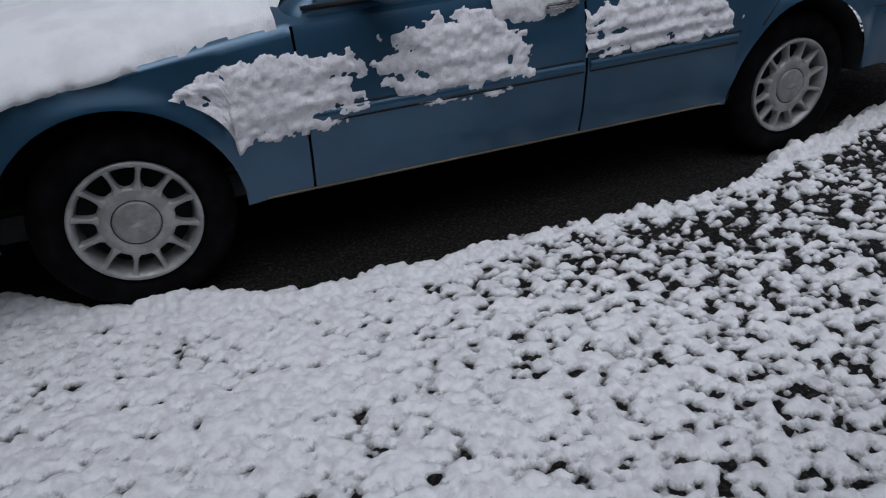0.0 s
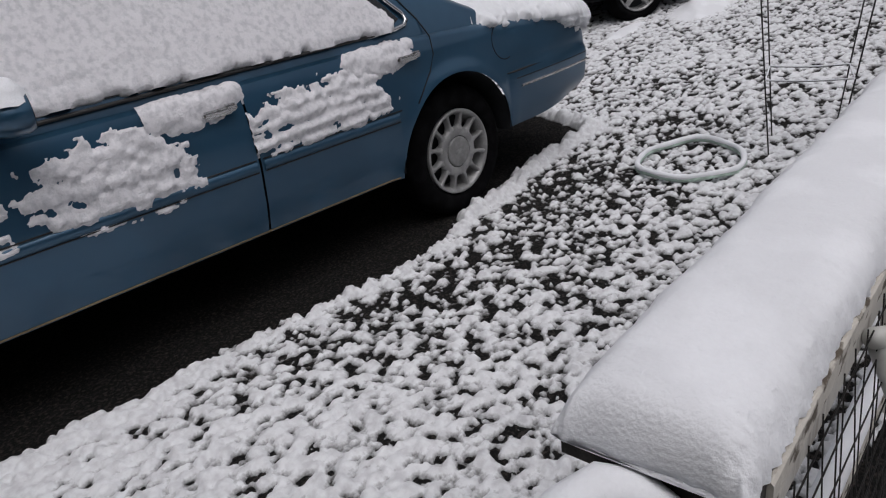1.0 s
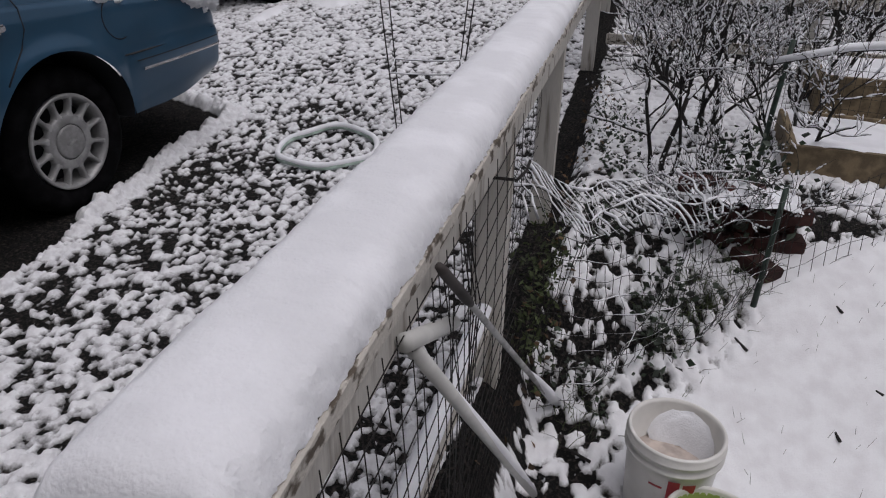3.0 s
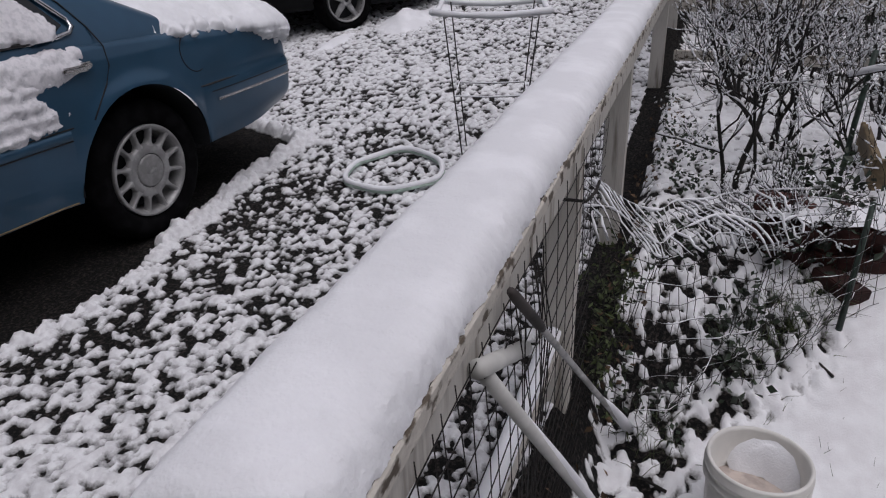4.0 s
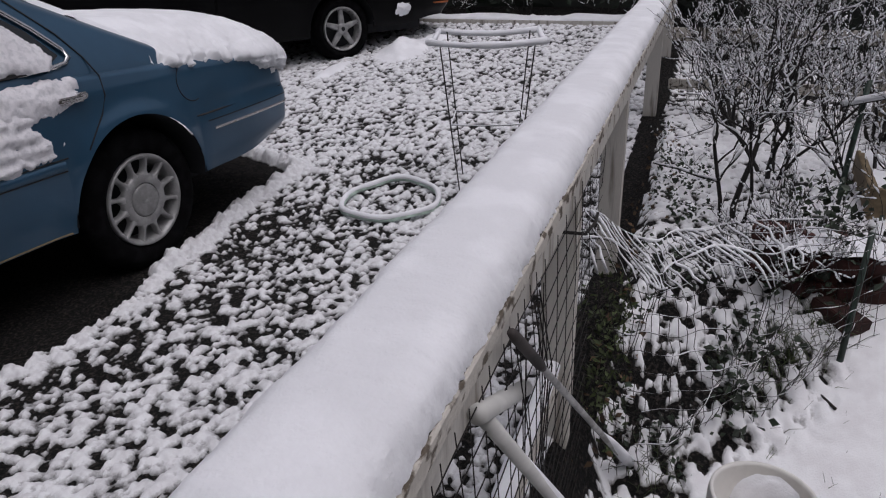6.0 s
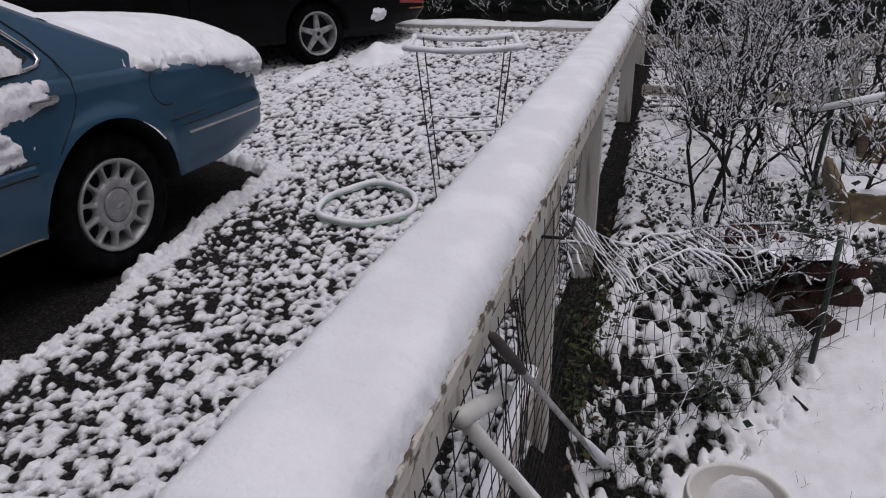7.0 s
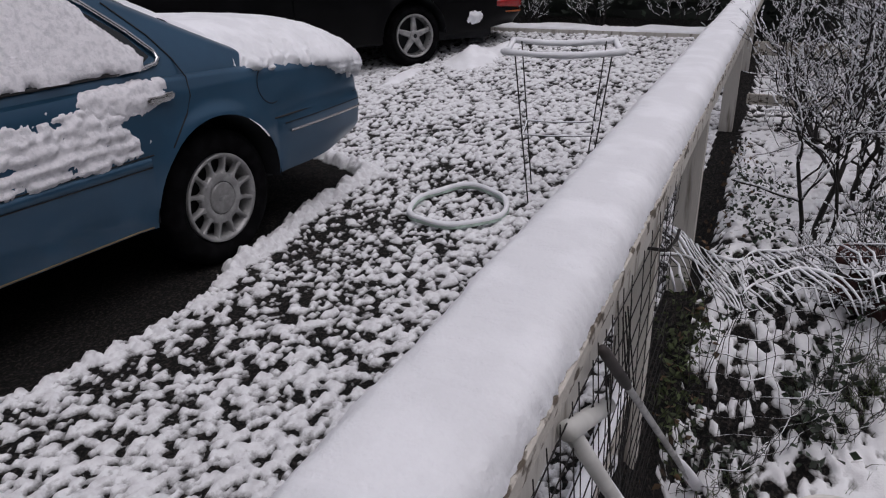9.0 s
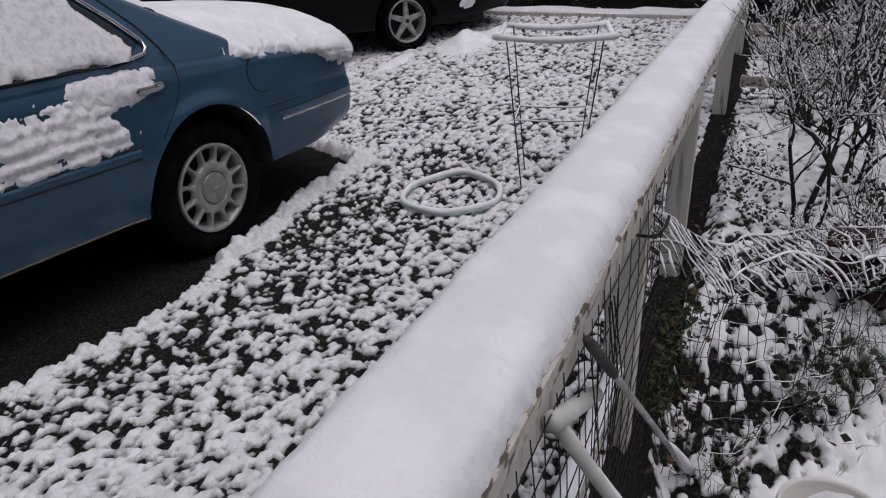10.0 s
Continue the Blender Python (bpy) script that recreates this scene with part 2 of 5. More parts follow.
def land(x, y):
    return float(land_z(np.array(float(x)), np.array(float(y))))


def bare_edge(x):
    """The line along which the snow stops beside the parked sedan."""
    e = -0.15 + 0.30 * step(-3.0, -3.5, x) + 0.19 * step(-2.4, -2.9, x) - 0.03 * step(-1.5, -0.8, x) + 0.17 * step(-0.45, -0.05, x) + 0.20 * step(-0.1, 1.0, x)
    return e


def bare(x, y):
    """Positive inside the bare strip under the sedan (metres)."""
    wob = 0.06 * (fbm(x * 7, y * 7, 5) - 0.5) + 0.05 * (vnoise(x * 22, y * 22, 9) - 0.5)
    end = 1.33 + 0.35 * (y - 0.1) - x
    return np.minimum(np.minimum(y - bare_edge(x), end * 0.9), 2.1 - y) + wob


def sheet(name, xs, ys, zfun, mat, label, category, kind="structure", parent=None, keep=None, base=None):
    X, Y = np.meshgrid(xs, ys, indexing="ij")
    Z = zfun(X, Y)
    v = np.stack([X.ravel(), Y.ravel(), Z.ravel()], 1)
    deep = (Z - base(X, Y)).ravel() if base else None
    nx, ny = len(xs), len(ys)
    i, j = np.meshgrid(np.arange(nx - 1), np.arange(ny - 1), indexing="ij")
    a = (i * ny + j).ravel()
    f = np.stack([a, a + ny, a + ny + 1, a + 1], 1)
    if keep is not None:
        k = keep(X, Y, Z)
        k = (k[:-1, :-1] | k[1:, :-1] | k[:-1, 1:] | k[1:, 1:]).ravel()
        f = f[k]
        used = np.unique(f)
        remap = np.zeros(len(v), int)
        remap[used] = np.arange(len(used))
        v, f = v[used], remap[f]
        deep = deep[used] if base else None
    me = bpy.data.meshes.new(name)
    me.vertices.add(len(v))
    me.vertices.foreach_set("co", v.ravel())
    me.loops.add(4 * len(f))
    me.loops.foreach_set("vertex_index", f.ravel())
    me.polygons.add(len(f))
    me.polygons.foreach_set("loop_start", np.arange(0, 4 * len(f), 4))
    me.polygons.foreach_set("use_smooth", np.ones(len(f), bool))
    me.update(calc_edges=True)
    me.validate()
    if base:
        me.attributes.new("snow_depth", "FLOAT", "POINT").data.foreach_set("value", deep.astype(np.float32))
    me.materials.append(mat)
    ob = new(name, me)
    ob.parent = parent
    return tagged(ob, label, category, "", kind)


def steps(*spans):
    out = []
    for a, b, d in spans:
        out += list(np.arange(a, b, d))
    return np.array(out + [spans[-1][1]])


# bare ground: one sheet out to the horizon
gx = steps((-400, -40, 60), (-40, -6, 4), (-6, -3.6, 0.3), (-3.6, 3.0, 0.03), (3.0, 9, 0.08), (9, 40, 3), (40, 400, 60))
gy = steps((-400, -40, 60), (-40, -7, 4), (-7, -4, 0.3), (-4.0, 2.4, 0.03), (2.4, 6, 0.1), (6, 40, 3), (40, 400, 60))
def ground_z(X, Y):
    far = np.minimum(1, 12 / np.maximum(np.hypot(X, Y), 1))
    return land_z(np.clip(X, -8, 9), Y) * np.where(far < 1, 0.8 + 0.2 * far, 1) + 0.010 * (fbm(X * 16, Y * 16, 3) - 0.5) + 0.006 * (vnoise(X * 45, Y * 45, 4) - 0.5)
ground = sheet("ground", gx, gy, ground_z, GRAVEL, "dark wet gravel drive and garden ground", "ground")


def drive_snow(X, Y):
    """Lumpy thawing snow on the drive: it sinks under the gravel where it is thin."""
    warp = 0.016 * (vnoise(X * 30, Y * 30, 21) - 0.5)
    f = 0.55 * blobs((X + warp) * 21, (Y - warp) * 25, 1) + 0.45 * blobs((X - warp) * 43, (Y + warp) * 47, 2) + 3.6 * (fbm(X * 19, Y * 24, 3, 4) - 0.5)
    tyre = 0.32 * np.exp(-((X - 0.55) / 0.75) ** 2 - ((Y + 0.42 - 0.1 * X) / 0.36) ** 2)
    near = step(-1.0, -2.3, X)
    strip = 0.32 * np.exp(-((Y - bare_edge(X) + 0.32) / 0.30) ** 2) * step(1.4, 0.6, X) * step(-2.5, -1.5, X)
    cover = 0.22 + 1.10 * near + 0.05 * step(1.3, 2.6, X) - 0.8 * (fbm(X * 2.6, Y * 2.6, 11) - 0.5) - tyre - strip
    h = 0.013 * (f + cover)
    h = np.where(h > 0, 0.026 * np.tanh(h / 0.026), h)
    b = bare(X, Y)
    bank = 0.040 * np.exp(-((b + 0.07) / 0.055) ** 2) * (0.35 + 0.9 * step(-0.35, 0.1, X) + 0.6 * step(-2.3, -2.8, X)) * (0.5 + fbm(X * 4, Y * 4, 41))
    h = h + bank
    h = np.where(b > -0.03, h - (b + 0.03) * 1.1, h)
    return land_z(X, Y) + 0.004 + np.maximum(h, -0.04)


for xs, ys, words in ((steps((-3.5, 2.2, 0.008)), steps((-2.16, 0.32, 0.008)), "thin lumpy melting snow over dark gravel"),
                      (steps((2.2, 6.2, 0.014)), steps((-2.0, 3.4, 0.014)), "thin lumpy snow on the far drive"),
                      (steps((0.6, 2.2, 0.014)), steps((0.32, 3.4, 0.014)), "thin lumpy snow behind the parked sedan")):
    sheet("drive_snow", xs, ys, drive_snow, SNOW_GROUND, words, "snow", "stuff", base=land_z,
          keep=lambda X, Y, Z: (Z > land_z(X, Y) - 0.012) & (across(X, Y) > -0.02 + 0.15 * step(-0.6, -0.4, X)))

# unseen blocks, added to close off light from behind and beside the walk
BLOCK_GREY = material("light_block_grey", (0.22, 0.22, 0.21), 0.7, vary=0.08, scale=3, fine=40, bump=0.2, stretch=(1, 1, 6))
BLOCK_DARK = material("light_block_dark", (0.012, 0.018, 0.012), 0.9, vary=0.35, scale=2, fine=14, bump=1.0, depth=0.1)
part("wall_house", box(-5.3, -5.1, -13, 12, -0.4, 5.2, 0.01), BLOCK_GREY, label="unseen plain grey wall added behind the fence end to block light", category="wall", kind="structure")
for y0, y1, words in ((-14.0, -12.6, "unseen dark block added beyond the garden to cut light"), (11.0, 12.4, "unseen dark block added beyond the drive to cut light")):
    part("backdrop", box(-12, 12, y0, y1, -0.5, 6.0, 0.2, 0.15, 12), BLOCK_DARK, label=words, category="trees", kind="structure")

# ---- cars ----
def arch_z(x, c, r, zc, sill):
    d = np.abs(x - c)
    return np.where(d < r, zc + np.sqrt(np.maximum(r * r - d * d, 0)), sill)


class Body:
    """The shape of a saloon's lower body: x back, y in from the wheel faces, z up."""
    def __init__(self, front=-3.86, back=1.30, wheelbase=2.906, sill=0.33, arch=0.395, arch_c=0.355, belt=0.965, half=0.90):
        self.front, self.back, self.wb, self.sill, self.arch, self.arch_c, self.belt, self.half = front, back, wheelbase, sill, arch, arch_c, belt, half

    def low(self, x):
        s = self.sill + 0.045 * float(step(0.25, 0.40, x)) + 0.055 * float(step(0.6, 1.3, x))
        return max(float(arch_z(x, -0.02, self.arch, self.arch_c, s)), float(arch_z(x, -self.wb - 0.02, self.arch, self.arch_c, s)))

    def shoulder(self, x):
        return float(np.interp(x, [self.front, -3.4, -2.9, -2.3, -0.3, 0.4, 1.0, 1.25, self.back], [0.70, 0.80, 0.86, 0.945, 0.975, 0.945, 0.90, 0.87, 0.72]))

    def deck(self, x):
        return float(np.interp(x, [self.front, -3.6, -3.2, -2.4, -2.2, 0.2, 0.5, 1.1, 1.28, self.back], [0.70, 0.86, 0.93, 1.01, 1.02, 1.03, 1.03, 0.99, 0.95, 0.72]))

    def inset(self, x):
        e = 0.0
        if x > 0.35:
            t = (x - 0.35) / (self.back - 0.35)
            e = 0.075 * t ** 2 + 0.30 * max(0, (t - 0.80) / 0.20) ** 2.6
        if x < -2.7:
            t = (-2.7 - x) / (-2.7 - self.front)
            e = 0.07 * t ** 2 + 0.30 * max(0, (t - 0.8) / 0.2) ** 2.6
        return e

    def side(self, x, z):
        y = float(np.interp(z, [0.25, 0.33, 0.45, 0.60, 0.625, 0.75, 0.88, 0.97], [0.030, -0.015, -0.042, -0.058, -0.060, -0.050, -0.028, 0.0]))
        flare = 0.0
        for c in (-0.02, -self.wb - 0.02):
            d = math.hypot(x - c, z - self.arch_c) - self.arch
            flare = max(flare, 0.016 * math.exp(-(d / 0.05) ** 2))
        lip = 0.014 * float(step(0.675, 0.655, z)) * float(step(0.36, 0.42, x))
        tuck = 0.10 * float(step(0.50, 0.36, z)) * float(step(0.75, 1.3, x))
        return y - flare - lip + tuck + self.inset(x)

    def point(self, x, u):
        """u 0 at the sill, 1 at the shoulder, 2 on the middle line."""
        zs, zl = self.shoulder(x), self.low(x)
        if u <= 1:
            z = zl + (zs - 0.03 - zl) * u
            return Vector((x, self.side(x, z), z))
        t = u - 1
        y0 = self.side(x, zs - 0.03)
        zd = max(self.deck(x), zs)
        y = y0 + (self.half - y0) * t ** 1.15
        z = (zs - 0.03) + (zd - zs + 0.03) * min(1, (1 - (1 - min(1, t * 1.15)) ** 2.6))
        return Vector((x, y, z))

    def normal(self, x, u):
        e = 0.01
        a = self.point(x + e, u) - self.point(x - e, u)
        b = self.point(x, min(2, u + e)) - self.point(x, max(0, u - e))
        n = a.cross(b)
        n.normalize()
        if n.y > 0.05 and u <= 1 or n.z < 0 and u > 1:
            n = -n
        return n


def car_columns(b, gaps):
    xs = set(np.round(np.arange(b.front, b.back + 0.001, 0.05), 4)) | {b.back}
    for c in (-0.02, -b.wb - 0.02):
        for k in range(0, 25):
            xs.add(round(c + b.arch * math.cos(math.pi * k / 24) * 0.9999, 4))
        xs |= {round(c - b.arch - 0.001, 4), round(c + b.arch + 0.001, 4)}
    for g in gaps:
        xs |= {round(g - 0.005, 4), round(g + 0.005, 4)}
    for k in range(1, 12):
        xs.add(round(b.back - 0.2 * (1 - k / 12) ** 2, 4))
    return sorted(xs)


def car_shell(b, car, paint, gaps, label):
    xs = car_columns(b, gaps)
    us = [i / 18 for i in range(19)] + [1 + 0.04 * i for i in range(1, 6)] + [1.3, 1.45, 1.6, 1.8, 2.0]
    groups = {"body": ([], []), "front_door": ([], []), "rear_door": ([], [])}
    for mirror in (False, True):
        for i in range(len(xs) - 1):
            x0, x1 = xs[i], xs[i + 1]
            xm = (x0 + x1) / 2
            for j in range(len(us) - 1):
                if us[j] < 1 and any(abs(xm - g) < 0.004 for g in gaps):
                    continue
                key = "body"
                if len(gaps) >= 2 and us[j] < 1 and not mirror:
                    if gaps[0] < xm < gaps[1]:
                        key = "front_door"
                    elif gaps[1] < xm < -0.42:
                        key = "rear_door"
                v, f = groups[key]
                q = [b.point(x0, us[j]), b.point(x1, us[j]), b.point(x1, us[j + 1]), b.point(x0, us[j + 1])]
                if mirror:
                    q = [Vector((p.x, 2 * b.half - p.y, p.z)) for p in reversed(q)]
                k = len(v)
                v += q
                f.append((k, k + 1, k + 2, k + 3))
    for name, (v, f) in groups.items():
        if v:
            bm = bmesh.new()
            vs = [bm.verts.new(p) for p in v]
            for q in f:
                bm.faces.new([vs[k] for k in q])
            if name == "body":
                # tail and nose
                for x in (b.back, b.front):
                    ring = [b.point(x, u) for u in us]
                    ring += [Vector((p.x, 2 * b.half - p.y, p.z)) for p in reversed(ring)]
                    bm.faces.new([bm.verts.new(p) for p in ring])
            bmesh.ops.remove_doubles(bm, verts=bm.verts[:], dist=0.0004)
            part(name, bm, paint, car, smooth=True)
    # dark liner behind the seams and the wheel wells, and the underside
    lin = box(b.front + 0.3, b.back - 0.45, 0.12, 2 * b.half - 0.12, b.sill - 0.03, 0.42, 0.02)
    part("underbody", lin, SEAM_AND_SHADE, car)
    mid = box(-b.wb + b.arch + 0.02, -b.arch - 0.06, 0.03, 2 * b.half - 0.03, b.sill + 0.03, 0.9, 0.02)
    part("inner_body", mid, SEAM_AND_SHADE, car)
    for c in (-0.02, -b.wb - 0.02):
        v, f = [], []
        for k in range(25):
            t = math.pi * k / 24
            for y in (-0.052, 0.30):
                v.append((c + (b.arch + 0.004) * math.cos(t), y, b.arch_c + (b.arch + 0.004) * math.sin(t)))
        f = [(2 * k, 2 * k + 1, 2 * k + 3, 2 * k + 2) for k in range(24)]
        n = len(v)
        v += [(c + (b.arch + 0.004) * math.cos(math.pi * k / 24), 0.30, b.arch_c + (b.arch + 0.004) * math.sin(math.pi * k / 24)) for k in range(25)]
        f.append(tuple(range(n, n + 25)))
        solid("wheel_well", v, f, SEAM_AND_SHADE, car)


def wheel(car, x, y, r, rim, kind, face=-1):
    w = thing("wheel", "", "")
    w.parent = car
    w.matrix_basis = pose(x, y, r)
    del_keys = [k for k in ("label", "category") if k in w]
    for k in del_keys:
        del w[k]
    prof = [(rim + 0.002, 0.02), (rim + 0.012, 0.002), (rim + 0.035, -0.010), (rim + 0.07, -0.013), (r - 0.035, -0.006), (r - 0.012, 0.012), (r - 0.002, 0.03), (r, 0.06), (r, 0.16), (r - 0.012, 0.20), (rim, 0.21)]
    v, f = lathe(prof, 56)
    solid("tyre", v, f, RUBBER, w)
    n = 64
    v, f = lathe([(rim, 0.03), (rim + 0.003, 0.002), (rim, -0.006), (rim - 0.010, -0.004), (rim - 0.018, 0.006), (rim - 0.024, 0.022), (rim - 0.03, 0.10)], n)
    solid("rim", v, f, ALLOY, w)
    # flat near-black disc: the shade behind the spokes, put into its colour
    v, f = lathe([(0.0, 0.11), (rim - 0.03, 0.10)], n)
    solid("brake_shadow", v, f, SEAM_AND_SHADE, w)
    if kind == "twelve":
        hub = 0.079
        v, f = lathe([(0, -0.004), (hub - 0.010, -0.0035), (hub - 0.003, -0.001), (hub, 0.006)], n)
        solid("hub_cap", v, f, ALLOY_HUB, w)
        v, f = lathe([(hub - 0.002, 0.006), (hub + 0.003, 0.006)], n)
        solid("cap_seam", v, f, SEAM_AND_SHADE, w)
        v, f = lathe([(hub + 0.0025, 0.012), (hub + 0.003, 0.003), (hub + 0.006, 0.001), (0.105, 0.001), (0.120, 0.004), (0.127, 0.010), (0.128, 0.03)], n)
        solid("hub_ring", v, f, ALLOY, w)
        v, f = lathe([(0.0, -0.0050), (0.024, -0.0052), (0.026, -0.004)], 20)
        solid("badge", [(a * 1.25, b_, c_ * 0.55) for a, b_, c_ in v], f, STEEL, w)
        for k in range(12):
            t = 2 * math.pi * (k + 0.5) / 12
            bm = bmesh.new()
            rows = []
            for s, wd, yy in ((0.112, 0.030, 0.003), (0.124, 0.022, 0.004), (0.135, 0.0125, 0.004), (0.150, 0.0095, 0.003), (0.180, 0.0088, 0.002), (0.196, 0.014, 0.002), (0.209, 0.018, -0.001)):
                rows.append([bm.verts.new((s, yy + 0.035, -wd)), bm.verts.new((s, yy + 0.004, -wd * 0.8)), bm.verts.new((s, yy, -wd * 0.45)), bm.verts.new((s, yy, wd * 0.45)), bm.verts.new((s, yy + 0.004, wd * 0.8)), bm.verts.new((s, yy + 0.035, wd))])
            for a, b_ in zip(rows, rows[1:]):
                for q in range(5):
                    bm.faces.new((a[q], b_[q], b_[q + 1], a[q + 1]))
            part("spoke", bm, ALLOY, w, smooth=True, at=Matrix.Rotation(-t, 4, "Y"))
    else:
        v, f = lathe([(0, -0.002), (0.03, -0.002), (0.055, 0.004), (0.06, 0.02)], 32)
        solid("hub_cap", v, f, ALLOY, w)
        v, f = lathe([(0, -0.004), (0.020, -0.004), (0.024, 0.0)], 20)
        solid("badge", v, f, SEAM_AND_SHADE, w)
        for k in range(5):
            t = 2 * math.pi * (k + 0.25) / 5
            bm = bmesh.new()
            rows = []
            for s, wd, yy in ((0.03, 0.032, 0.008), (0.09, 0.030, 0.012), (rim - 0.05, 0.022, 0.016), (rim - 0.02, 0.026, 0.014)):
                rows.append([bm.verts.new((s, yy + 0.03, -wd)), bm.verts.new((s, yy + 0.003, -wd * 0.85)), bm.verts.new((s, yy, -wd * 0.5)), bm.verts.new((s, yy, wd * 0.5)), bm.verts.new((s, yy + 0.003, wd * 0.85)), bm.verts.new((s, yy + 0.03, wd))])
            for a, b_ in zip(rows, rows[1:]):
                for q in range(5):
                    bm.faces.new((a[q], b_[q], b_[q + 1], a[q + 1]))
            part("spoke", bm, ALLOY, w, smooth=True, at=Matrix.Rotation(-t, 4, "Y"))
        for k in range(24):
            t = 2 * math.pi * k / 24
            v, f = lathe([(0, -0.002), (0.0035, -0.001), (0.004, 0.006)], 8)
            solid("rim_bolt", [(a + (rim - 0.026) * math.cos(t), b_ + 0.012, c_ + (rim - 0.026) * math.sin(t)) for a, b_, c_ in v], f, SEAM_AND_SHADE, w)
    return w


def cabin(b, car, paint):
    """Greenhouse with side glass, pillars and roof."""
    H = b.half
    def ring(z):
        t = max(0.0, (z - 0.95) / 0.48)
        x0 = -2.32 + 0.86 * t
        x1 = 0.46 - 1.02 * t ** 0.9
        y0 = 0.012 + 0.24 * t ** 1.15
        r = 0.10 + 0.05 * t
        pts = []
        for cx, cy, a0 in ((x1 - r, y0 + r, -90), (x1 - r, 2 * H - y0 - r, 0), (x0 + r, 2 * H - y0 - r, 90), (x0 + r, y0 + r, 180)):
            for k in range(7):
                a = radians(a0 + 15 * k)
                pts.append((cx + r * math.cos(a), cy + r * math.sin(a), z))
        return pts
    zs = [0.93, 0.97, 1.03, 1.10, 1.18, 1.26, 1.33, 1.38, 1.405]
    v = [p for z in zs for p in ring(z)]
    f = grid_faces(len(zs), 28, True)
    top = ring(1.41)
    n = len(v)
    v += [((p[0] + 0.95) * 0.9 - 0.95, (p[1] - H) * 0.88 + H, 1.435) for p in top]
    m = (len(zs) - 1) * 28
    f += [(m + k, m + (k + 1) % 28, n + (k + 1) % 28, n + k) for k in range(28)]
    f.append(tuple(n + k for k in range(28)))
    solid("roof", v, f, paint, car)


def glass_y(z):
    t = max(0, (z - 0.95) / 0.48)
    return 0.012 + 0.24 * t ** 1.15


def flat_on_side(name, outline, off, thick, mat, car):
    """A panel cut to an outline (x, z), lying off metres outside the cabin's side."""
    bm = bmesh.new()
    a = [bm.verts.new((x, glass_y(z) - off, z)) for x, z in outline]
    c = [bm.verts.new((x, glass_y(z) - off + thick, z)) for x, z in outline]
    bm.faces.new(a)
    n = len(a)
    for k in range(n):
        bm.faces.new((a[k], a[(k + 1) % n], c[(k + 1) % n], c[k]))
    return part(name, bm, mat, car)


def snow_on(b, name, x0, x1, u0, u1, thick, cut, label, d=0.0125, du=None, parent=None, at=None, k=0, mat=None):
    """Snow lying on a car body: thick(x, u, p) in metres, gone where it is negative."""
    nx = int((x1 - x0) / d) + 1
    du = du or d / 0.6
    nu = int((u1 - u0) / du) + 1
    v, val = [], []
    for i in range(nx):
        x = x0 + (x1 - x0) * i / (nx - 1)
        for j in range(nu):
            u = u0 + (u1 - u0) * j / (nu - 1)
            p = b.point(x, u)
            h = thick(x, u, p)
            v.append(p + b.normal(x, u) * max(h, -0.006))
            val.append(h)
    f = [q for q in grid_faces(nx, nu) if max(val[k] for k in q) > -0.004]
    return solid(name, v, f, mat or SNOW, parent, label, True, at, "snow", "snow on the cars", "stuff")


def h1(i, j, k):
    h = (i * 374761393 + j * 668265263 + k * 974634777) & 0xFFFFFFFF
    h = ((h ^ (h >> 13)) * 1274126177) & 0xFFFFFFFF
    return ((h ^ (h >> 16)) & 0xFFFFFF) / 16777215.0


def n1(x, y, k=0):
    """vnoise at one place."""
    xi, yi = math.floor(x), math.floor(y)
    fx, fy = x - xi, y - yi
    fx, fy = fx * fx * (3 - 2 * fx), fy * fy * (3 - 2 * fy)
    a, b, c, d = h1(xi, yi, k), h1(xi + 1, yi, k), h1(xi, yi + 1, k), h1(xi + 1, yi + 1, k)
    return (a * (1 - fx) + b * fx) * (1 - fy) + (c * (1 - fx) + d * fx) * fy


def l1(x, y, k=0):
    """lumps at one place."""
    xi, yi = math.floor(x), math.floor(y)
    best = 1.2
    for i in (xi - 1, xi, xi + 1):
        for j in (yi - 1, yi, yi + 1):
            d = ((x - i - h1(i, j, k)) ** 2 + (y - j - h1(i, j, k + 51)) ** 2) / (0.75 + 0.6 * h1(i, j, k + 97))
            if d < best:
                best = d
    return 1 - best


def patch(cx, cz, w, h, tilt, rows, k):
    """Snow stuck to a door: a ragged block with sagging bands and bare streaks."""
    def thick(x, u, p):
        dx, dz = x - cx, p.z - cz - tilt * (x - cx)
        a, c, d = n1(x * 9, p.z * 16, k), n1(x * 30, p.z * 42, k + 1), n1(x * 75, p.z * 90, k + 2)
        m = 1.05 - (abs(dx) / w) ** 3 - (abs(dz) / h) ** 3 + 0.9 * (a - 0.5) + 0.7 * (c - 0.5) + 0.35 * (d - 0.5)
        low = float(step(0.5, -0.6, dz / h))
        band = 0.5 + 0.5 * math.sin((dz / h * rows + 0.9 * n1(x * 6, 2.0, k + 3)) * math.pi)
        body = 0.013 * min(m, 1.0) + 0.012 * (c - 0.45) + 0.009 * (l1(x * 62, p.z * 62, k) - 0.6) + 0.013 * (band - 0.55) * (0.45 + 0.55 * low)
        return min(body, 0.026) if m > 0 else 0.02 * m - 0.003
    return thick


body_shape = Body()
sedan = thing("sedan", "blue four-door saloon parked on the drive, half covered in snow", "car")
GAPS = (-2.285, -1.165)
car_shell(body_shape, sedan, BLUE, GAPS, "blue")
cabin(body_shape, sedan, BLUE)
for wx in (0.0, -2.906):
    wheel(sedan, wx, 0.0, 0.338, 0.217, "twelve")
    far = wheel(sedan, wx, 2 * body_shape.half, 0.338, 0.217, "twelve")
    far.matrix_basis = pose(wx, 2 * body_shape.half, 0.338, 0, 0, 180)

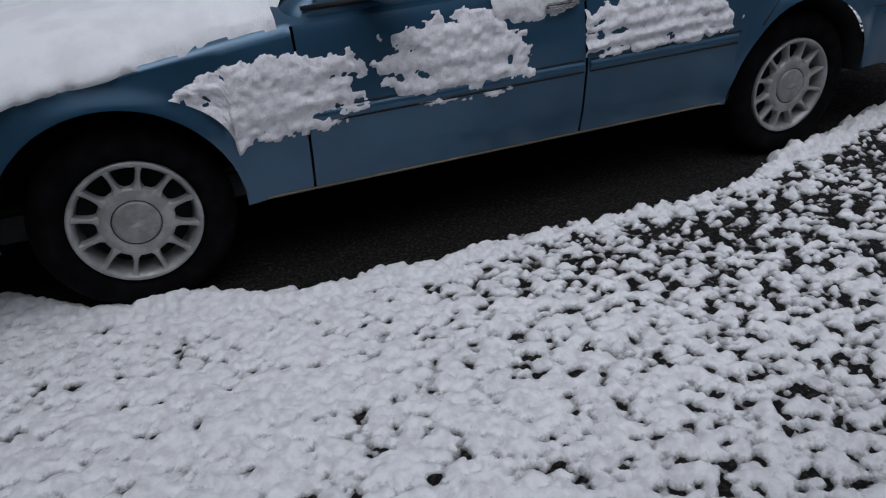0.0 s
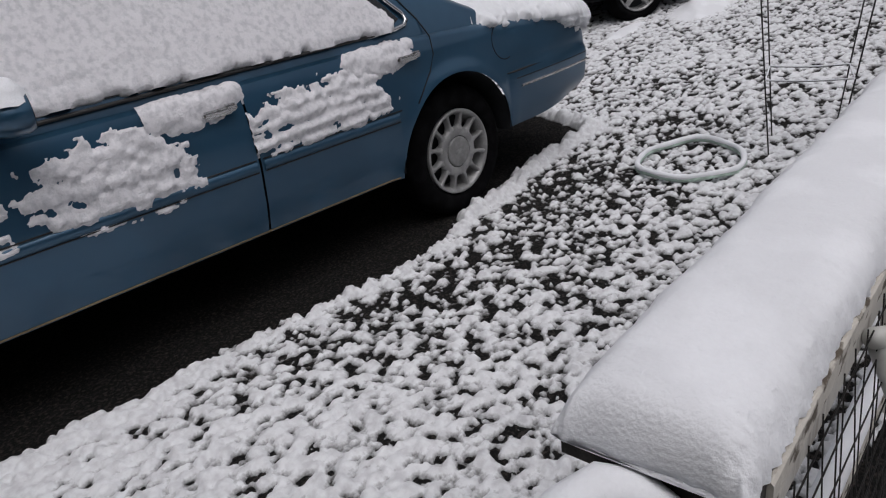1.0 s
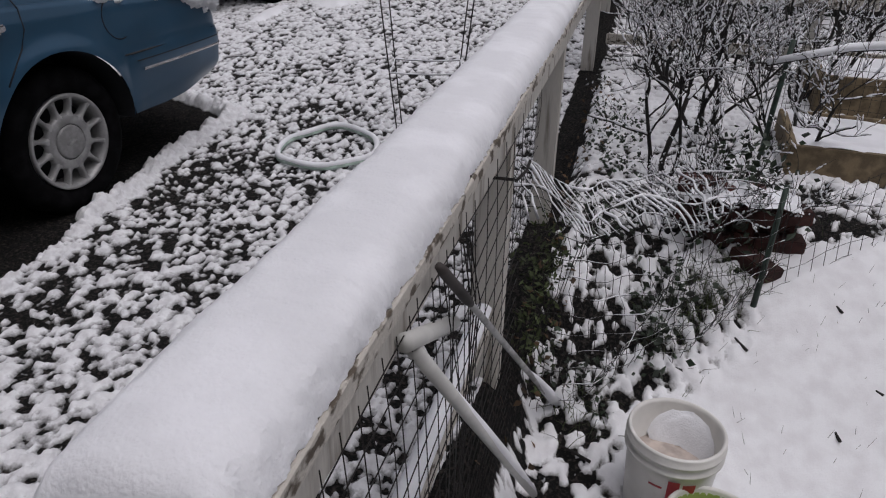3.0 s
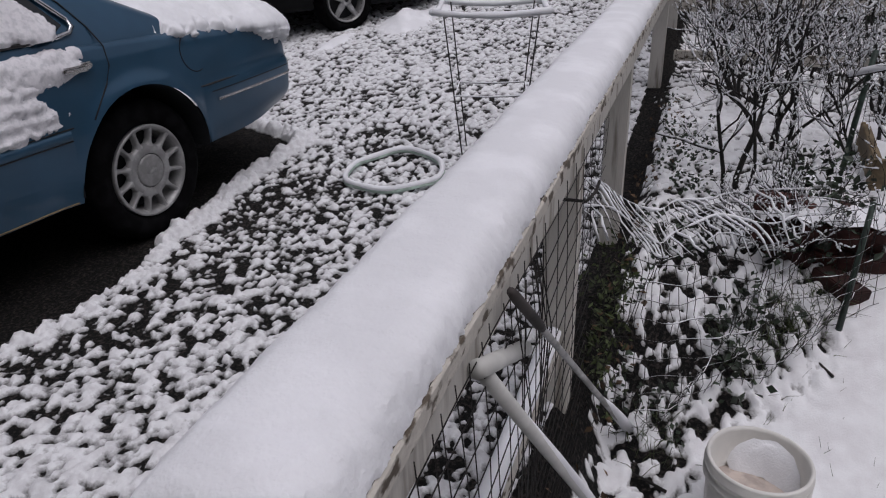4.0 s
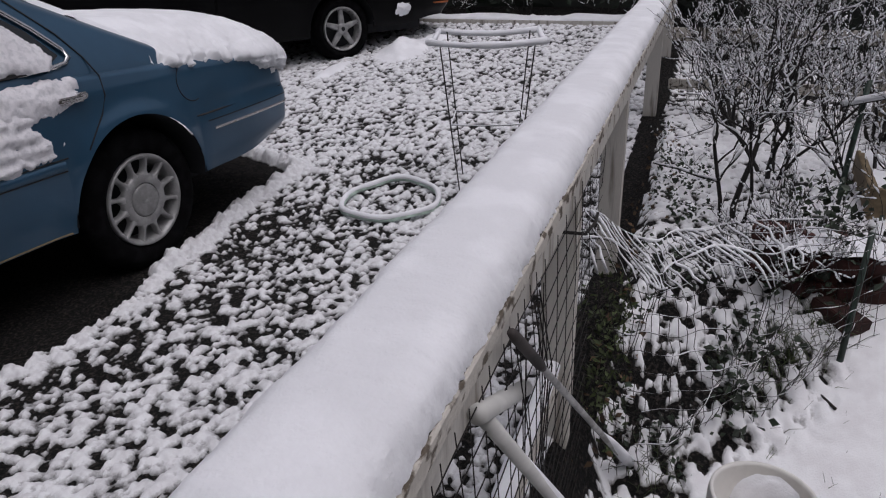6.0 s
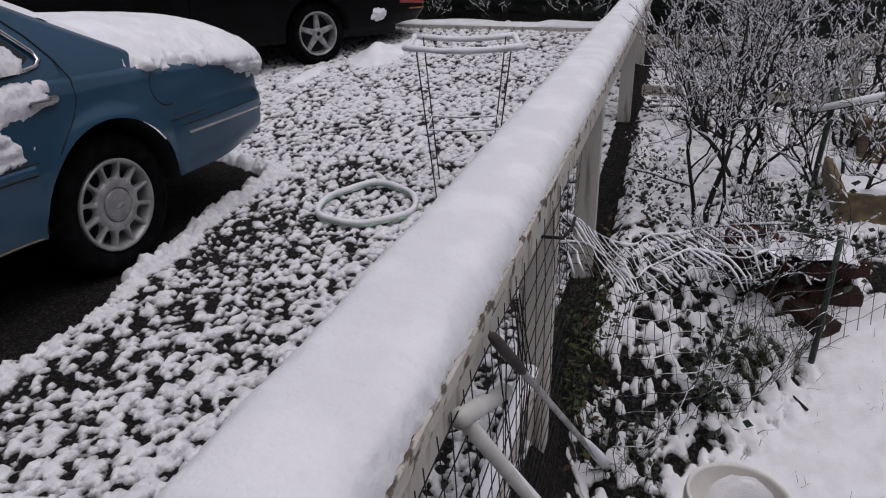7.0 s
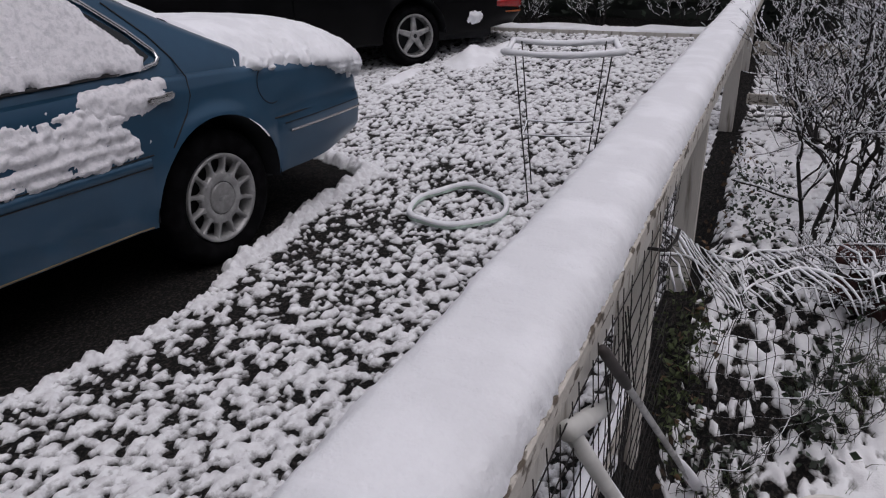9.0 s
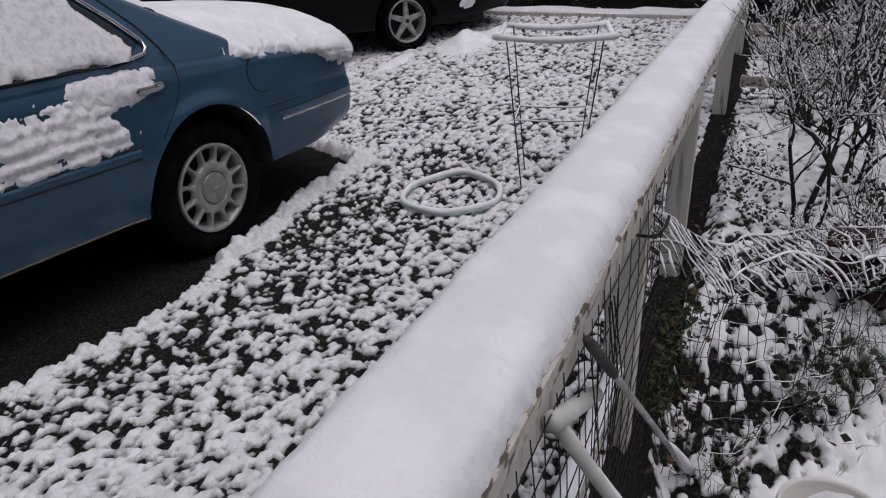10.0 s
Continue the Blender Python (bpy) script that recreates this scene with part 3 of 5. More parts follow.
# side glass, with its black and chrome surrounds
glass_f = [(-2.16, 0.985), (-1.20, 1.0), (-1.20, 1.36), (-1.45, 1.355), (-1.80, 1.21)]
glass_r = [(-1.13, 1.0), (-0.31, 1.015), (-0.26, 1.04), (-0.34, 1.14), (-0.62, 1.35), (-1.13, 1.365)]
for g in (glass_f, glass_r):
    flat_on_side("window", g, 0.006, 0.01, GLASS_DARK, sedan)
trim_tube = Tubes(6)
trim_tube.add([(x, glass_y(z) - 0.010, z) for x, z in ((-2.24, 0.962), (-1.7, 0.972), (-1.18, 0.982), (-0.7, 0.99), (-0.32, 0.997))], 0.008)
trim_tube.done("belt_seal", BLACK_PLASTIC, sedan)
chrome_tube = Tubes(6)
chrome_tube.add([(x, glass_y(z) - 0.011, z) for x, z in ((-0.42, 0.998), (-0.31, 1.0), (-0.25, 1.008), (-0.222, 1.03), (-0.235, 1.06), (-0.32, 1.15), (-0.46, 1.27), (-0.62, 1.375), (-0.9, 1.39), (-1.5, 1.385))], 0.011)
chrome_tube.done("window_chrome", CHROME, sedan)
gap = Tubes(5)
gap.add([(x, body_shape.side(x, min(z, 0.97)) - 0.0005 if z < 0.97 else glass_y(z) - 0.002, z) for x, z in ((-0.36, 1.26), (-0.22, 1.12), (-0.15, 1.02), (-0.125, 0.94), (-0.135, 0.86), (-0.18, 0.79), (-0.25, 0.72), (-0.30, 0.665))], 0.0035)
gap.done("rear_door_seam", SEAM_AND_SHADE, sedan)
fuel = Tubes(5)
fuel.add([(0.37 + 0.085 * math.cos(t), body_shape.side(0.37, 0.83 + 0.09 * math.sin(t)) - 0.0005, 0.83 + 0.09 * math.sin(t)) for t in [radians(80 + 14 * k) for k in range(16)]], 0.0028)
fuel.done("fuel_flap_seam", SEAM_AND_SHADE, sedan)


def strip(name, x0, x1, z, half, off, mat, n=40):
    v, f = [], []
    for i in range(n + 1):
        x = x0 + (x1 - x0) * i / n
        zz = z(x)
        for dz, o in ((-half, -0.003), (-half * 0.8, off), (0, off * 1.25), (half * 0.8, off), (half, -0.003)):
            v.append((x, body_shape.side(x, zz + dz) - o, zz + dz))
    return solid(name, v, grid_faces(n + 1, 5), mat, sedan)


zm = lambda x: 0.610 + 0.010 * (x + 2.3)
strip("door_moulding", -2.27, -1.18, zm, 0.022, 0.006, BLUE)
strip("door_moulding", -1.15, -0.42, zm, 0.022, 0.006, BLUE)
strip("moulding_line", -2.27, -1.18, lambda x: zm(x) + 0.027, 0.003, 0.003, SEAM_AND_SHADE)
strip("moulding_line", -1.15, -0.40, lambda x: zm(x) + 0.027, 0.003, 0.003, SEAM_AND_SHADE)
strip("moulding_line", -2.27, -1.18, lambda x: zm(x) - 0.022, 0.0025, 0.006, SEAM_AND_SHADE)
strip("moulding_line", -1.15, -0.42, lambda x: zm(x) - 0.022, 0.0025, 0.006, SEAM_AND_SHADE)
strip("bumper_seam", 0.36, 1.27, lambda x: 0.665 + 0.02 * (x - 0.4), 0.004, 0.002, SEAM_AND_SHADE)
strip("bumper_seam", 0.42, 1.27, lambda x: 0.628 + 0.01 * (x - 0.4), 0.003, 0.001, SEAM_AND_SHADE)
strip("bumper_trim", 0.46, 1.27, lambda x: 0.583 + 0.008 * (x - 0.46), 0.008, 0.006, CHROME)
strip("sill_edge", -2.46, -0.44, lambda x: 0.337, 0.004, 0.004, WOOD_TAN)

# handles, mirror, lamps
for hx in (-1.30, -0.33):
    hz = 0.862 + 0.012 * (hx + 1.3)
    hy = body_shape.side(hx, hz)
    cup = box(hx - 0.085, hx + 0.085, hy - 0.002, hy + 0.004, hz - 0.055, hz + 0.02, 0.002)
    part("handle_cup", cup, BLUE, sedan)
    part("handle", box(hx - 0.05, hx + 0.075, hy - 0.034, hy - 0.010, hz - 0.012, hz + 0.016, 0.008), CHROME, sedan, "chrome door handle")
    part("handle_lock", box(hx + 0.045, hx + 0.095, hy - 0.030, hy + 0.002, hz - 0.006, hz + 0.024, 0.007), CHROME, sedan, "chrome lock barrel")
mv, mf = lathe([(0.0, -0.07), (0.55, -0.065), (0.85, -0.04), (1.0, 0.0), (0.97, 0.04), (0.85, 0.055)], 28)
mirror = solid("door_mirror", [(b_ * 1.2, a * 0.120, c * 0.070) for a, b_, c in mv], mf, BLUE, sedan, "", True, pose(-1.99, -0.155, 1.045, 0, 0, -8))
gv, gf = lathe([(0, 0.052), (0.8, 0.05), (0.86, 0.056)], 28)
solid("mirror_glass", [(b_ * 1.2, a * 0.120, c * 0.070) for a, b_, c in gv], gf, BLACK_PLASTIC, sedan, "", True, pose(-1.99, -0.155, 1.045, 0, 0, -8))
part("mirror_arm", box(-2.06, -1.97, -0.09, 0.03, 1.0, 1.04, 0.012), BLACK_PLASTIC, sedan)
part("tail_lamp", box(1.19, 1.265, 0.20, 0.45, 0.70, 0.86, 0.02), RED_LENS, sedan)

# ---- snow lying on the sedan ----
snow_on(body_shape, "door_snow", -2.78, -2.04, 0.35, 1.0, patch(-2.40, 0.685, 0.33, 0.135, 0.07, 2.5, 3), None, "wind-blown snow stuck to the blue front wing", d=0.008, mat=SNOW_CLING)
snow_on(body_shape, "door_snow", -2.06, -1.36, 0.35, 1.0, patch(-1.71, 0.735, 0.285, 0.145, -0.04, 3.5, 13), None, "banded snow stuck to the blue front door", d=0.008, mat=SNOW_CLING)
snow_on(body_shape, "door_snow", -1.17, -0.36, 0.40, 1.0, patch(-0.80, 0.765, 0.365, 0.125, 0.06, 4.5, 23), None, "banded snow stuck to the blue rear door", d=0.008, mat=SNOW_CLING)
snow_on(body_shape, "door_snow", -1.56, -1.12, 0.72, 1.04, patch(-1.36, 0.905, 0.22, 0.085, 0.05, 1.0, 33), None, "snow heaped above the front door handle", mat=SNOW_CLING)
snow_on(body_shape, "door_snow", -0.68, -0.25, 0.72, 1.04, patch(-0.46, 0.89, 0.20, 0.075, 0.05, 1.0, 43), None, "snow heaped above the rear door handle", mat=SNOW_CLING)


def trunk_thick(x, u, p):
    rag = 0.10 * (n1(x * 7, 1, 61) - 0.5) + 0.09 * (n1(x * 31, u * 9, 62) - 0.5) + 0.07 * (n1(x * 70, u * 45, 63) - 0.5)
    edge = u - (1.0 - 0.16 * float(step(0.75, 1.15, x)) + 0.10 * float(step(0.35, 0.12, x))) + rag
    edge = min(edge, (1.245 - x) * 1.6 + 0.5 * rag)
    return min(0.115, 0.014 + 0.16 * edge ** 0.6) + 0.006 * (n1(x * 9, u * 9, 64) - 0.5) if edge > 0 else edge * 0.3


snow_on(body_shape, "trunk_snow", 0.10, 1.27, 0.6, 2.0, trunk_thick, None, "deep rounded snow on the blue boot lid with ragged hanging edge", d=0.010, du=0.012)


def hood_thick(x, u, p):
    rag = 0.12 * (n1(x * 8, 1, 71) - 0.5) + 0.06 * (n1(x * 30, 2, 72) - 0.5)
    e = u - 1.04 + rag - 0.10 * float(step(-2.6, -3.3, x)) * -1
    return min(0.06, 0.02 + 0.2 * e) + 0.004 * l1(x * 30, u * 20, 6) if e > 0 else e * 0.3


snow_on(body_shape, "bonnet_snow", -3.84, -2.33, 0.7, 2.0, hood_thick, None, "snow covering the blue bonnet", d=0.02, du=0.025)


def cabin_snow(name, x0, x1, z0, z1, lean, label, k):
    """Clinging snow over the side glass."""
    nx, nz = int((x1 - x0) / 0.0125) + 1, int((z1 - z0) / 0.0125) + 1
    v, val = [], []
    for i in range(nx):
        for j in range(nz):
            z = z0 + (z1 - z0) * j / (nz - 1)
            x = x0 + (x1 - x0) * i / (nx - 1)
            e = min((z - z0), (lean(z) - x) * 0.8, x - x0 + 0.02) + 0.03 * (n1(x * 22, z * 22, k) - 0.55)
            h = min(0.020, 0.004 + 0.35 * e) + 0.009 * l1(x * 34, z * 34, k) + 0.012 * float(step(0.07, 0.0, z - z0)) if e > 0 else e
            v.append((x, glass_y(z) - 0.006 - max(h, -0.012), z + 0.35 * max(h, 0)))
            val.append(h)
    f = [q for q in grid_faces(nx, nz) if max(val[m] for m in q) > 0]
    solid(name, v, f, SNOW_CLING, None, label, True, None, "snow", "snow on the cars", "stuff")


cabin_snow("window_snow", -2.2, -0.2, 0.985, 1.40, lambda z: -0.295 - 0.85 * max(0, z - 1.03) if z > 1.03 else -0.30, "rough snow plastered over the side windows", 81)
rv, rf = [], []
for i in range(60):
    for j in range(40):
        x, y = -1.65 + 1.25 * i / 59, 0.22 + 1.36 * j / 39
        m = max(0.0, min(x + 1.65, -0.40 - x, y - 0.22, 1.58 - y))
        rv.append((x, y, 1.405 + 0.03 * min(1, m * 8) + 0.07 * min(1, m * 9) ** 0.5 + 0.006 * l1(x * 14, y * 14, 8)))
solid("roof_snow", rv, grid_faces(60, 40), SNOW, None, "snow covering the roof of the blue saloon", True, None, "snow", "snow on the cars", "stuff")
# windscreen and rear-glass snow
for name, xa, za, xb, zb, label in (("windscreen_snow", -2.40, 0.99, -1.50, 1.42, "snow covering the windscreen"), ("rear_glass_snow", 0.50, 1.03, -0.42, 1.42, "snow sliding down the rear window")):
    rv = []
    for i in range(40):
        for j in range(50):
            t, s = i / 39, j / 49
            inn = 0.10 + 0.22 * t
            y = inn + (1.80 - 2 * inn) * s
            e = min(s, 1 - s) * 1.7 + 0.03 * (n1(t * 18, s * 30, 90) - 0.5)
            h = 0.066 * min(1, max(0, e) * 6) ** 0.5 + 0.006 * l1(t * 20, s * 30, 9) * min(1, e * 9) - 0.010
            back = xa > 0
            x = (0.46 - 1.02 * t ** 0.9 + 0.9 * h) if back else (-2.32 + 0.86 * t - 0.8 * h)
            rv.append((x, y, 0.95 + 0.48 * t + 0.6 * h))
    solid(name, rv, grid_faces(40, 50), SNOW, None, label, True, None, "snow", "snow on the cars", "stuff")
mv = []
for i in range(24):
    for j in range(24):
        a, r = 2 * math.pi * j / 24, (i + 0.5) / 24
        x, y = -1.995 + 0.09 * r * math.cos(a), -0.155 + 0.125 * r * math.sin(a)
        mv.append((x, y, 1.095 + 0.048 * (1 - r ** 3) + 0.014 * (l1(x * 45, y * 45, 4) - 0.5) - 0.03 * r ** 4))
solid("mirror_snow", mv, grid_faces(24, 24, True), SNOW, None, "cap of snow on the door mirror", True, None, "snow", "snow on the cars", "stuff")

# ---- the black car further up the drive ----
BX, BY, BYAW = 4.09, 1.34, -29.0
BZ = land(BX, BY)
black_at = pose(BX, BY, BZ - 0.015, 0, 0, BYAW)
black_shape = Body(back=1.50, sill=0.26, arch=0.365, arch_c=0.33)
coupe = thing("coupe", "black car with five-spoke wheels parked behind the saloon", "car", black_at)
car_shell(black_shape, coupe, BLACK_PAINT, (-1.3,), "black")
cabin(black_shape, coupe, BLACK_PAINT)
for wx in (0.0, -2.6):
    wheel(coupe, wx, 0.0, 0.312, 0.212, "five")


def wrap_lamp(name, x0, x1, z0, z1, mat, label=""):
    """A lens that follows the bend of the rear wing, narrower towards the front."""
    v = []
    for i in range(15):
        x = x0 + (x1 - x0) * i / 14
        for j in range(7):
            t = j / 6
            z = z0 + (z1 - z0) * (0.28 * (1 - i / 14) + t * (1 - 0.45 * (1 - i / 14)))
            edge = i in (0, 14) or j in (0, 6)
            v.append((x, black_shape.side(x, z) - (-0.012 if edge else 0.016), z))
    solid(name, v, grid_faces(15, 7), mat, coupe, label, True)


wrap_lamp("tail_lamp", 0.98, 1.40, 0.52, 0.64, RED_LENS, "red tail lamp")
wrap_lamp("side_lamp", 1.12, 1.38, 0.480, 0.508, AMBER_LENS)
snow_on(black_shape, "wing_snow", -1.4, 0.45, 0.80, 1.25, lambda x, u, p: 0.05 * (n1(x * 3, u * 4, 15) - 0.35) + 0.012 * l1(x * 26, u * 14, 3) - 0.03 * float(step(1.0, 0.85, u)), None, "patches of snow along the black car's flank", d=0.025, at=black_at)
snow_on(black_shape, "bumper_snow", 0.58, 0.84, 0.10, 0.44, lambda x, u, p: 0.035 - 0.09 * math.hypot((x - 0.71) / 0.11, (u - 0.26) / 0.12) * 0.4 + 0.02 * (n1(x * 40, u * 30, 6) - 0.6), None, "small clump of snow on the black rear wing", d=0.012, at=black_at)

# ---- the fence along the drive ----
FENCE = pose(RAIL0.x, RAIL0.y, 0, 0, 0, math.degrees(TH))
def rail_z(s):
    return 0.925 + SLOPE * s


fence = thing("fence", "weathered white wooden fence with wire mesh beside the drive", "fence", FENCE)
POSTS = [(1.40, -0.42), (2.63, 0.0), (4.95, 0.05), (6.6, 0.1)]
for s, z0 in POSTS:
    post = part("post", box(s - 0.092, s, 0.030, 0.122, z0, rail_z(s) - 0.04, 0.005), WOOD_POST, fence, "square post with flaking cream paint")
    for z in (0.10, 0.42, 0.66):
        if z > z0 + 0.25:
            v, f = lathe([(0, -0.003), (0.006, -0.003), (0.007, 0.002)], 8)
            solid("nail", [(a - 0.05 + s, b + 0.035, c + z + 0.04 * s * 0.3) for a, b, c in v], f, SEAM_AND_SHADE, fence)
part("end_post", box(-0.06, 0.03, 0.05, 0.14, -0.25, 0.86, 0.004, 0.0015, 3), WOOD_POST, fence)


def board(name, s0, s1, y0, y1, z0, z1, mat, label=""):
    """A board that follows the rail's rise."""
    n = int((s1 - s0) / 0.06) + 2
    v = []
    for i in range(n):
        s = s0 + (s1 - s0) * i / (n - 1)
        w = 0.0022 * (n1(s * 6, z0 * 9, 7) - 0.5)
        dz = SLOPE * s
        for y, z in ((y0, z0), (y1, z0), (y1, z1 - 0.003), (y1 - 0.003, z1), (y0 + 0.003, z1), (y0, z1 - 0.003)):
            v.append((s, y + w, z + dz + w))
    f = grid_faces(n, 6, True)
    f += [tuple(range(5, -1, -1)), tuple((n - 1) * 6 + k for k in range(6))]
    return solid(name, v, f, mat, fence, label, False)


board("top_rail", -0.15, 3.25, 0.002, 0.19, 0.888, 0.923, WOOD_DARK, "wet dark top board with snow on it")
board("top_rail", 3.26, 7.6, 0.0, 0.19, 0.885, 0.923, WOOD_DARK)
board("side_rail", -0.12, 2.58, -0.004, 0.034, 0.889, 0.919, WOOD_WHITE, "rail edge with cracked white paint")
board("side_rail", 2.59, 7.6, -0.004, 0.034, 0.889, 0.919, WOOD_WHITE)
board("under_rail", -0.10, 3.0, 0.006, 0.05, 0.822, 0.886, WOOD_POST, "grey board under the top rail")
board("under_rail", 3.01, 7.6, 0.006, 0.05, 0.822, 0.886, WOOD_POST)
board("low_rail", 0.02, 1.31, 0.06, 0.10, 0.16, 0.25, WOOD_WHITE, "low rail with snow on it")

# snow along the top board
RS, RC = np.concatenate([-0.163 + 0.075 * np.linspace(0, 1, 40) ** 1.6, np.linspace(-0.083, 7.55, 1480)]), np.linspace(0, 1, 31)
S_, C_ = np.meshgrid(RS, RC, indexing="ij")
right = 0.007 - 0.004 * vnoise(S_ * 7, S_ * 0 + 2, 4) - 0.006 * vnoise(S_ * 85, C_ * 9, 4) - 0.005 * vnoise(S_ * 190, C_ * 20, 5)
left = 0.186 + 0.007 * vnoise(S_ * 9, S_ * 0 + 1, 3) + 0.006 * vnoise(S_ * 40, C_ * 6, 3)
deep = (0.062 + 0.006 * (fbm(S_ * 3.1, C_ * 0.8, 1) - 0.5)) * np.sqrt(np.clip(1 - np.clip((-0.108 - S_) / 0.055, 0, 1) ** 2.6, 0.0, 1)) - 0.008 * np.exp(-((S_ - 3.25) / 0.02) ** 2)
bow = np.cos(math.pi * (1 - C_))
flat = np.sign(bow) * np.abs(bow) ** 0.62
lift = np.sqrt(np.clip(1 - np.abs(flat) ** 4.0, 0, 1))
Y_ = (left + right) / 2 + flat * (left - right) / 2
S_ = S_ - 0.014 * (fbm(C_ * 9, S_ * 0 + 4, 9) - 0.4) * step(-0.07, -0.16, S_)
Z_ = 0.921 + SLOPE * S_ + deep * lift + (0.006 * (fbm(S_ * 24, Y_ * 24, 6) - 0.5) + 0.0035 * (vnoise(S_ * 75, Y_ * 75, 8) - 0.5)) * np.clip(lift * 2, 0, 1)
v = np.stack([S_.ravel(), Y_.ravel(), Z_.ravel()], 1).tolist()
n, m = len(RS), len(RC)
f = grid_faces(n, m) + [tuple(range(m - 1, -1, -1)), tuple((n - 1) * m + k for k in range(m))]
solid("rail_snow", v, f, SNOW, None, "even bank of snow along the top rail", True, FENCE, "snow", "", "stuff")
for s0, s1, z in ((0.03, 1.30, 0.25),):
    v = []
    for i in range(50):
        s = s0 + (s1 - s0) * i / 49
        h = 0.03 * (0.5 + n1(s * 8, 1, 8))
        for y, q in ((0.055, 0), (0.055, 0.5), (0.066, 0.9), (0.08, 1), (0.094, 0.9), (0.105, 0.5), (0.105, 0)):
            v.append((s, y, z + SLOPE * s + q * h))
    solid("rail_snow", v, grid_faces(50, 7), SNOW, None, "strip of snow on the low rail", True, FENCE, "snow", "", "stuff")

# wire mesh on the garden face
wire = Tubes(4)
rng = random.Random(4)
for k in range(34):
    s = (-0.05 + 0.05 * k if k < 15 else 0.70 + 0.115 * (k - 15)) + rng.uniform(-0.006, 0.006)
    zb = -0.25 + 0.40 * float(step(0.9, 2.7, s))
    pts = []
    lean = rng.uniform(-0.012, 0.012)
    for q in range(8):
        t = q / 7
        pts.append((s + lean * t + rng.uniform(-0.005, 0.005), (-0.004 if s < 1.28 else 0.127) - 0.022 * math.sin(t * 3.1) * (0.4 + n1(s * 2, 0.5, 3)) + rng.uniform(-0.003, 0.003), rail_z(s) - 0.055 - (rail_z(s) - 0.06 - zb) * t))
    wire.add(pts, 0.0010)
for r in range(20):
    pts = []
    for k in range(55):
        s = -0.05 + 0.05 * k
        if k == 27:
            wire.add(pts, 0.0011)
            pts = []
        z = 0.85 - 0.057 * r + 0.008 * math.sin(s * 5 + r) + SLOPE * s
        if z < -0.24 + 0.40 * float(step(0.9, 2.7, s)):
            break
        pts.append((s, (-0.006 if k < 27 else 0.125) - 0.022 * math.sin((0.88 - z) * 2.6) * (0.4 + n1(s * 2, 0.5, 3)), z))
    if len(pts) > 2:
        wire.add(pts, 0.0011)
for q in range(3):
    wire.add([(0.55 + 0.02 * q, -0.02, 0.88), (0.62 + 0.03 * q, -0.03, 0.68), (0.58 + 0.02 * q, -0.025, 0.42), (0.60, -0.02, 0.05)], 0.0014)
for q in range(3):
    s = 0.42 + 0.10 * q + rng.uniform(-0.05, 0.05)
    wire.add([(s, -0.02, rail_z(s) - 0.06), (s + rng.uniform(-0.1, 0.1), -0.03, 0.6), (s + rng.uniform(-0.15, 0.15), -0.02, 0.3)], 0.0012)
wire.done("wire_mesh", WIRE, None, "tangled rusty welded wire mesh on the fence", at=FENCE, category="wire mesh", kind="stuff")
tie = Tubes(6)
tie.add([(1.203, 0.130, 0.685), (1.210, 0.10, 0.713), (1.212, 0.06, 0.735), (1.214, 0.025, 0.735), (1.24, -0.002, 0.725), (1.33, -0.014, 0.721), (1.40, -0.012, 0.725)], 0.0045)
tie.done("branch_tie", BARK, None, "bent brown twig tied round the fence post", at=FENCE, category="twig")

# the lower corner at the fence's end: a boarded corner with snow on top
corner = thing("gate_corner", "low weathered boards at the fence end with snow on top", "gate")
part("plank", box(-2.50, -2.09, -2.215, -2.18, 0.0, 0.855, 0.004, 0.002, 3), WOOD_TAN, corner)
part("plank", box(-2.088, -2.062, -2.30, -2.18, 0.0, 0.855, 0.004, 0.002, 3), WOOD_TAN, corner)
part("plank", box(-2.06, -2.02, -2.39, -2.345, -0.1, 0.86, 0.004, 0.002, 3), WOOD_WHITE, corner)
tb = Tubes(16)
path = [(-2.50, -2.185, 0.865), (-2.38, -2.19, 0.870), (-2.28, -2.195, 0.875), (-2.20, -2.20, 0.880), (-2.13, -2.20, 0.885), (-2.09, -2.212, 0.888), (-2.076, -2.236, 0.886), (-2.078, -2.264, 0.878), (-2.082, -2.288, 0.868)]
tb.add(path, [0.022, 0.026, 0.027, 0.028, 0.029, 0.029, 0.028, 0.026, 0.018])
tb.done("corner_snow", SNOW, None, "thick soft snow along the low boards", category="snow", kind="stuff")

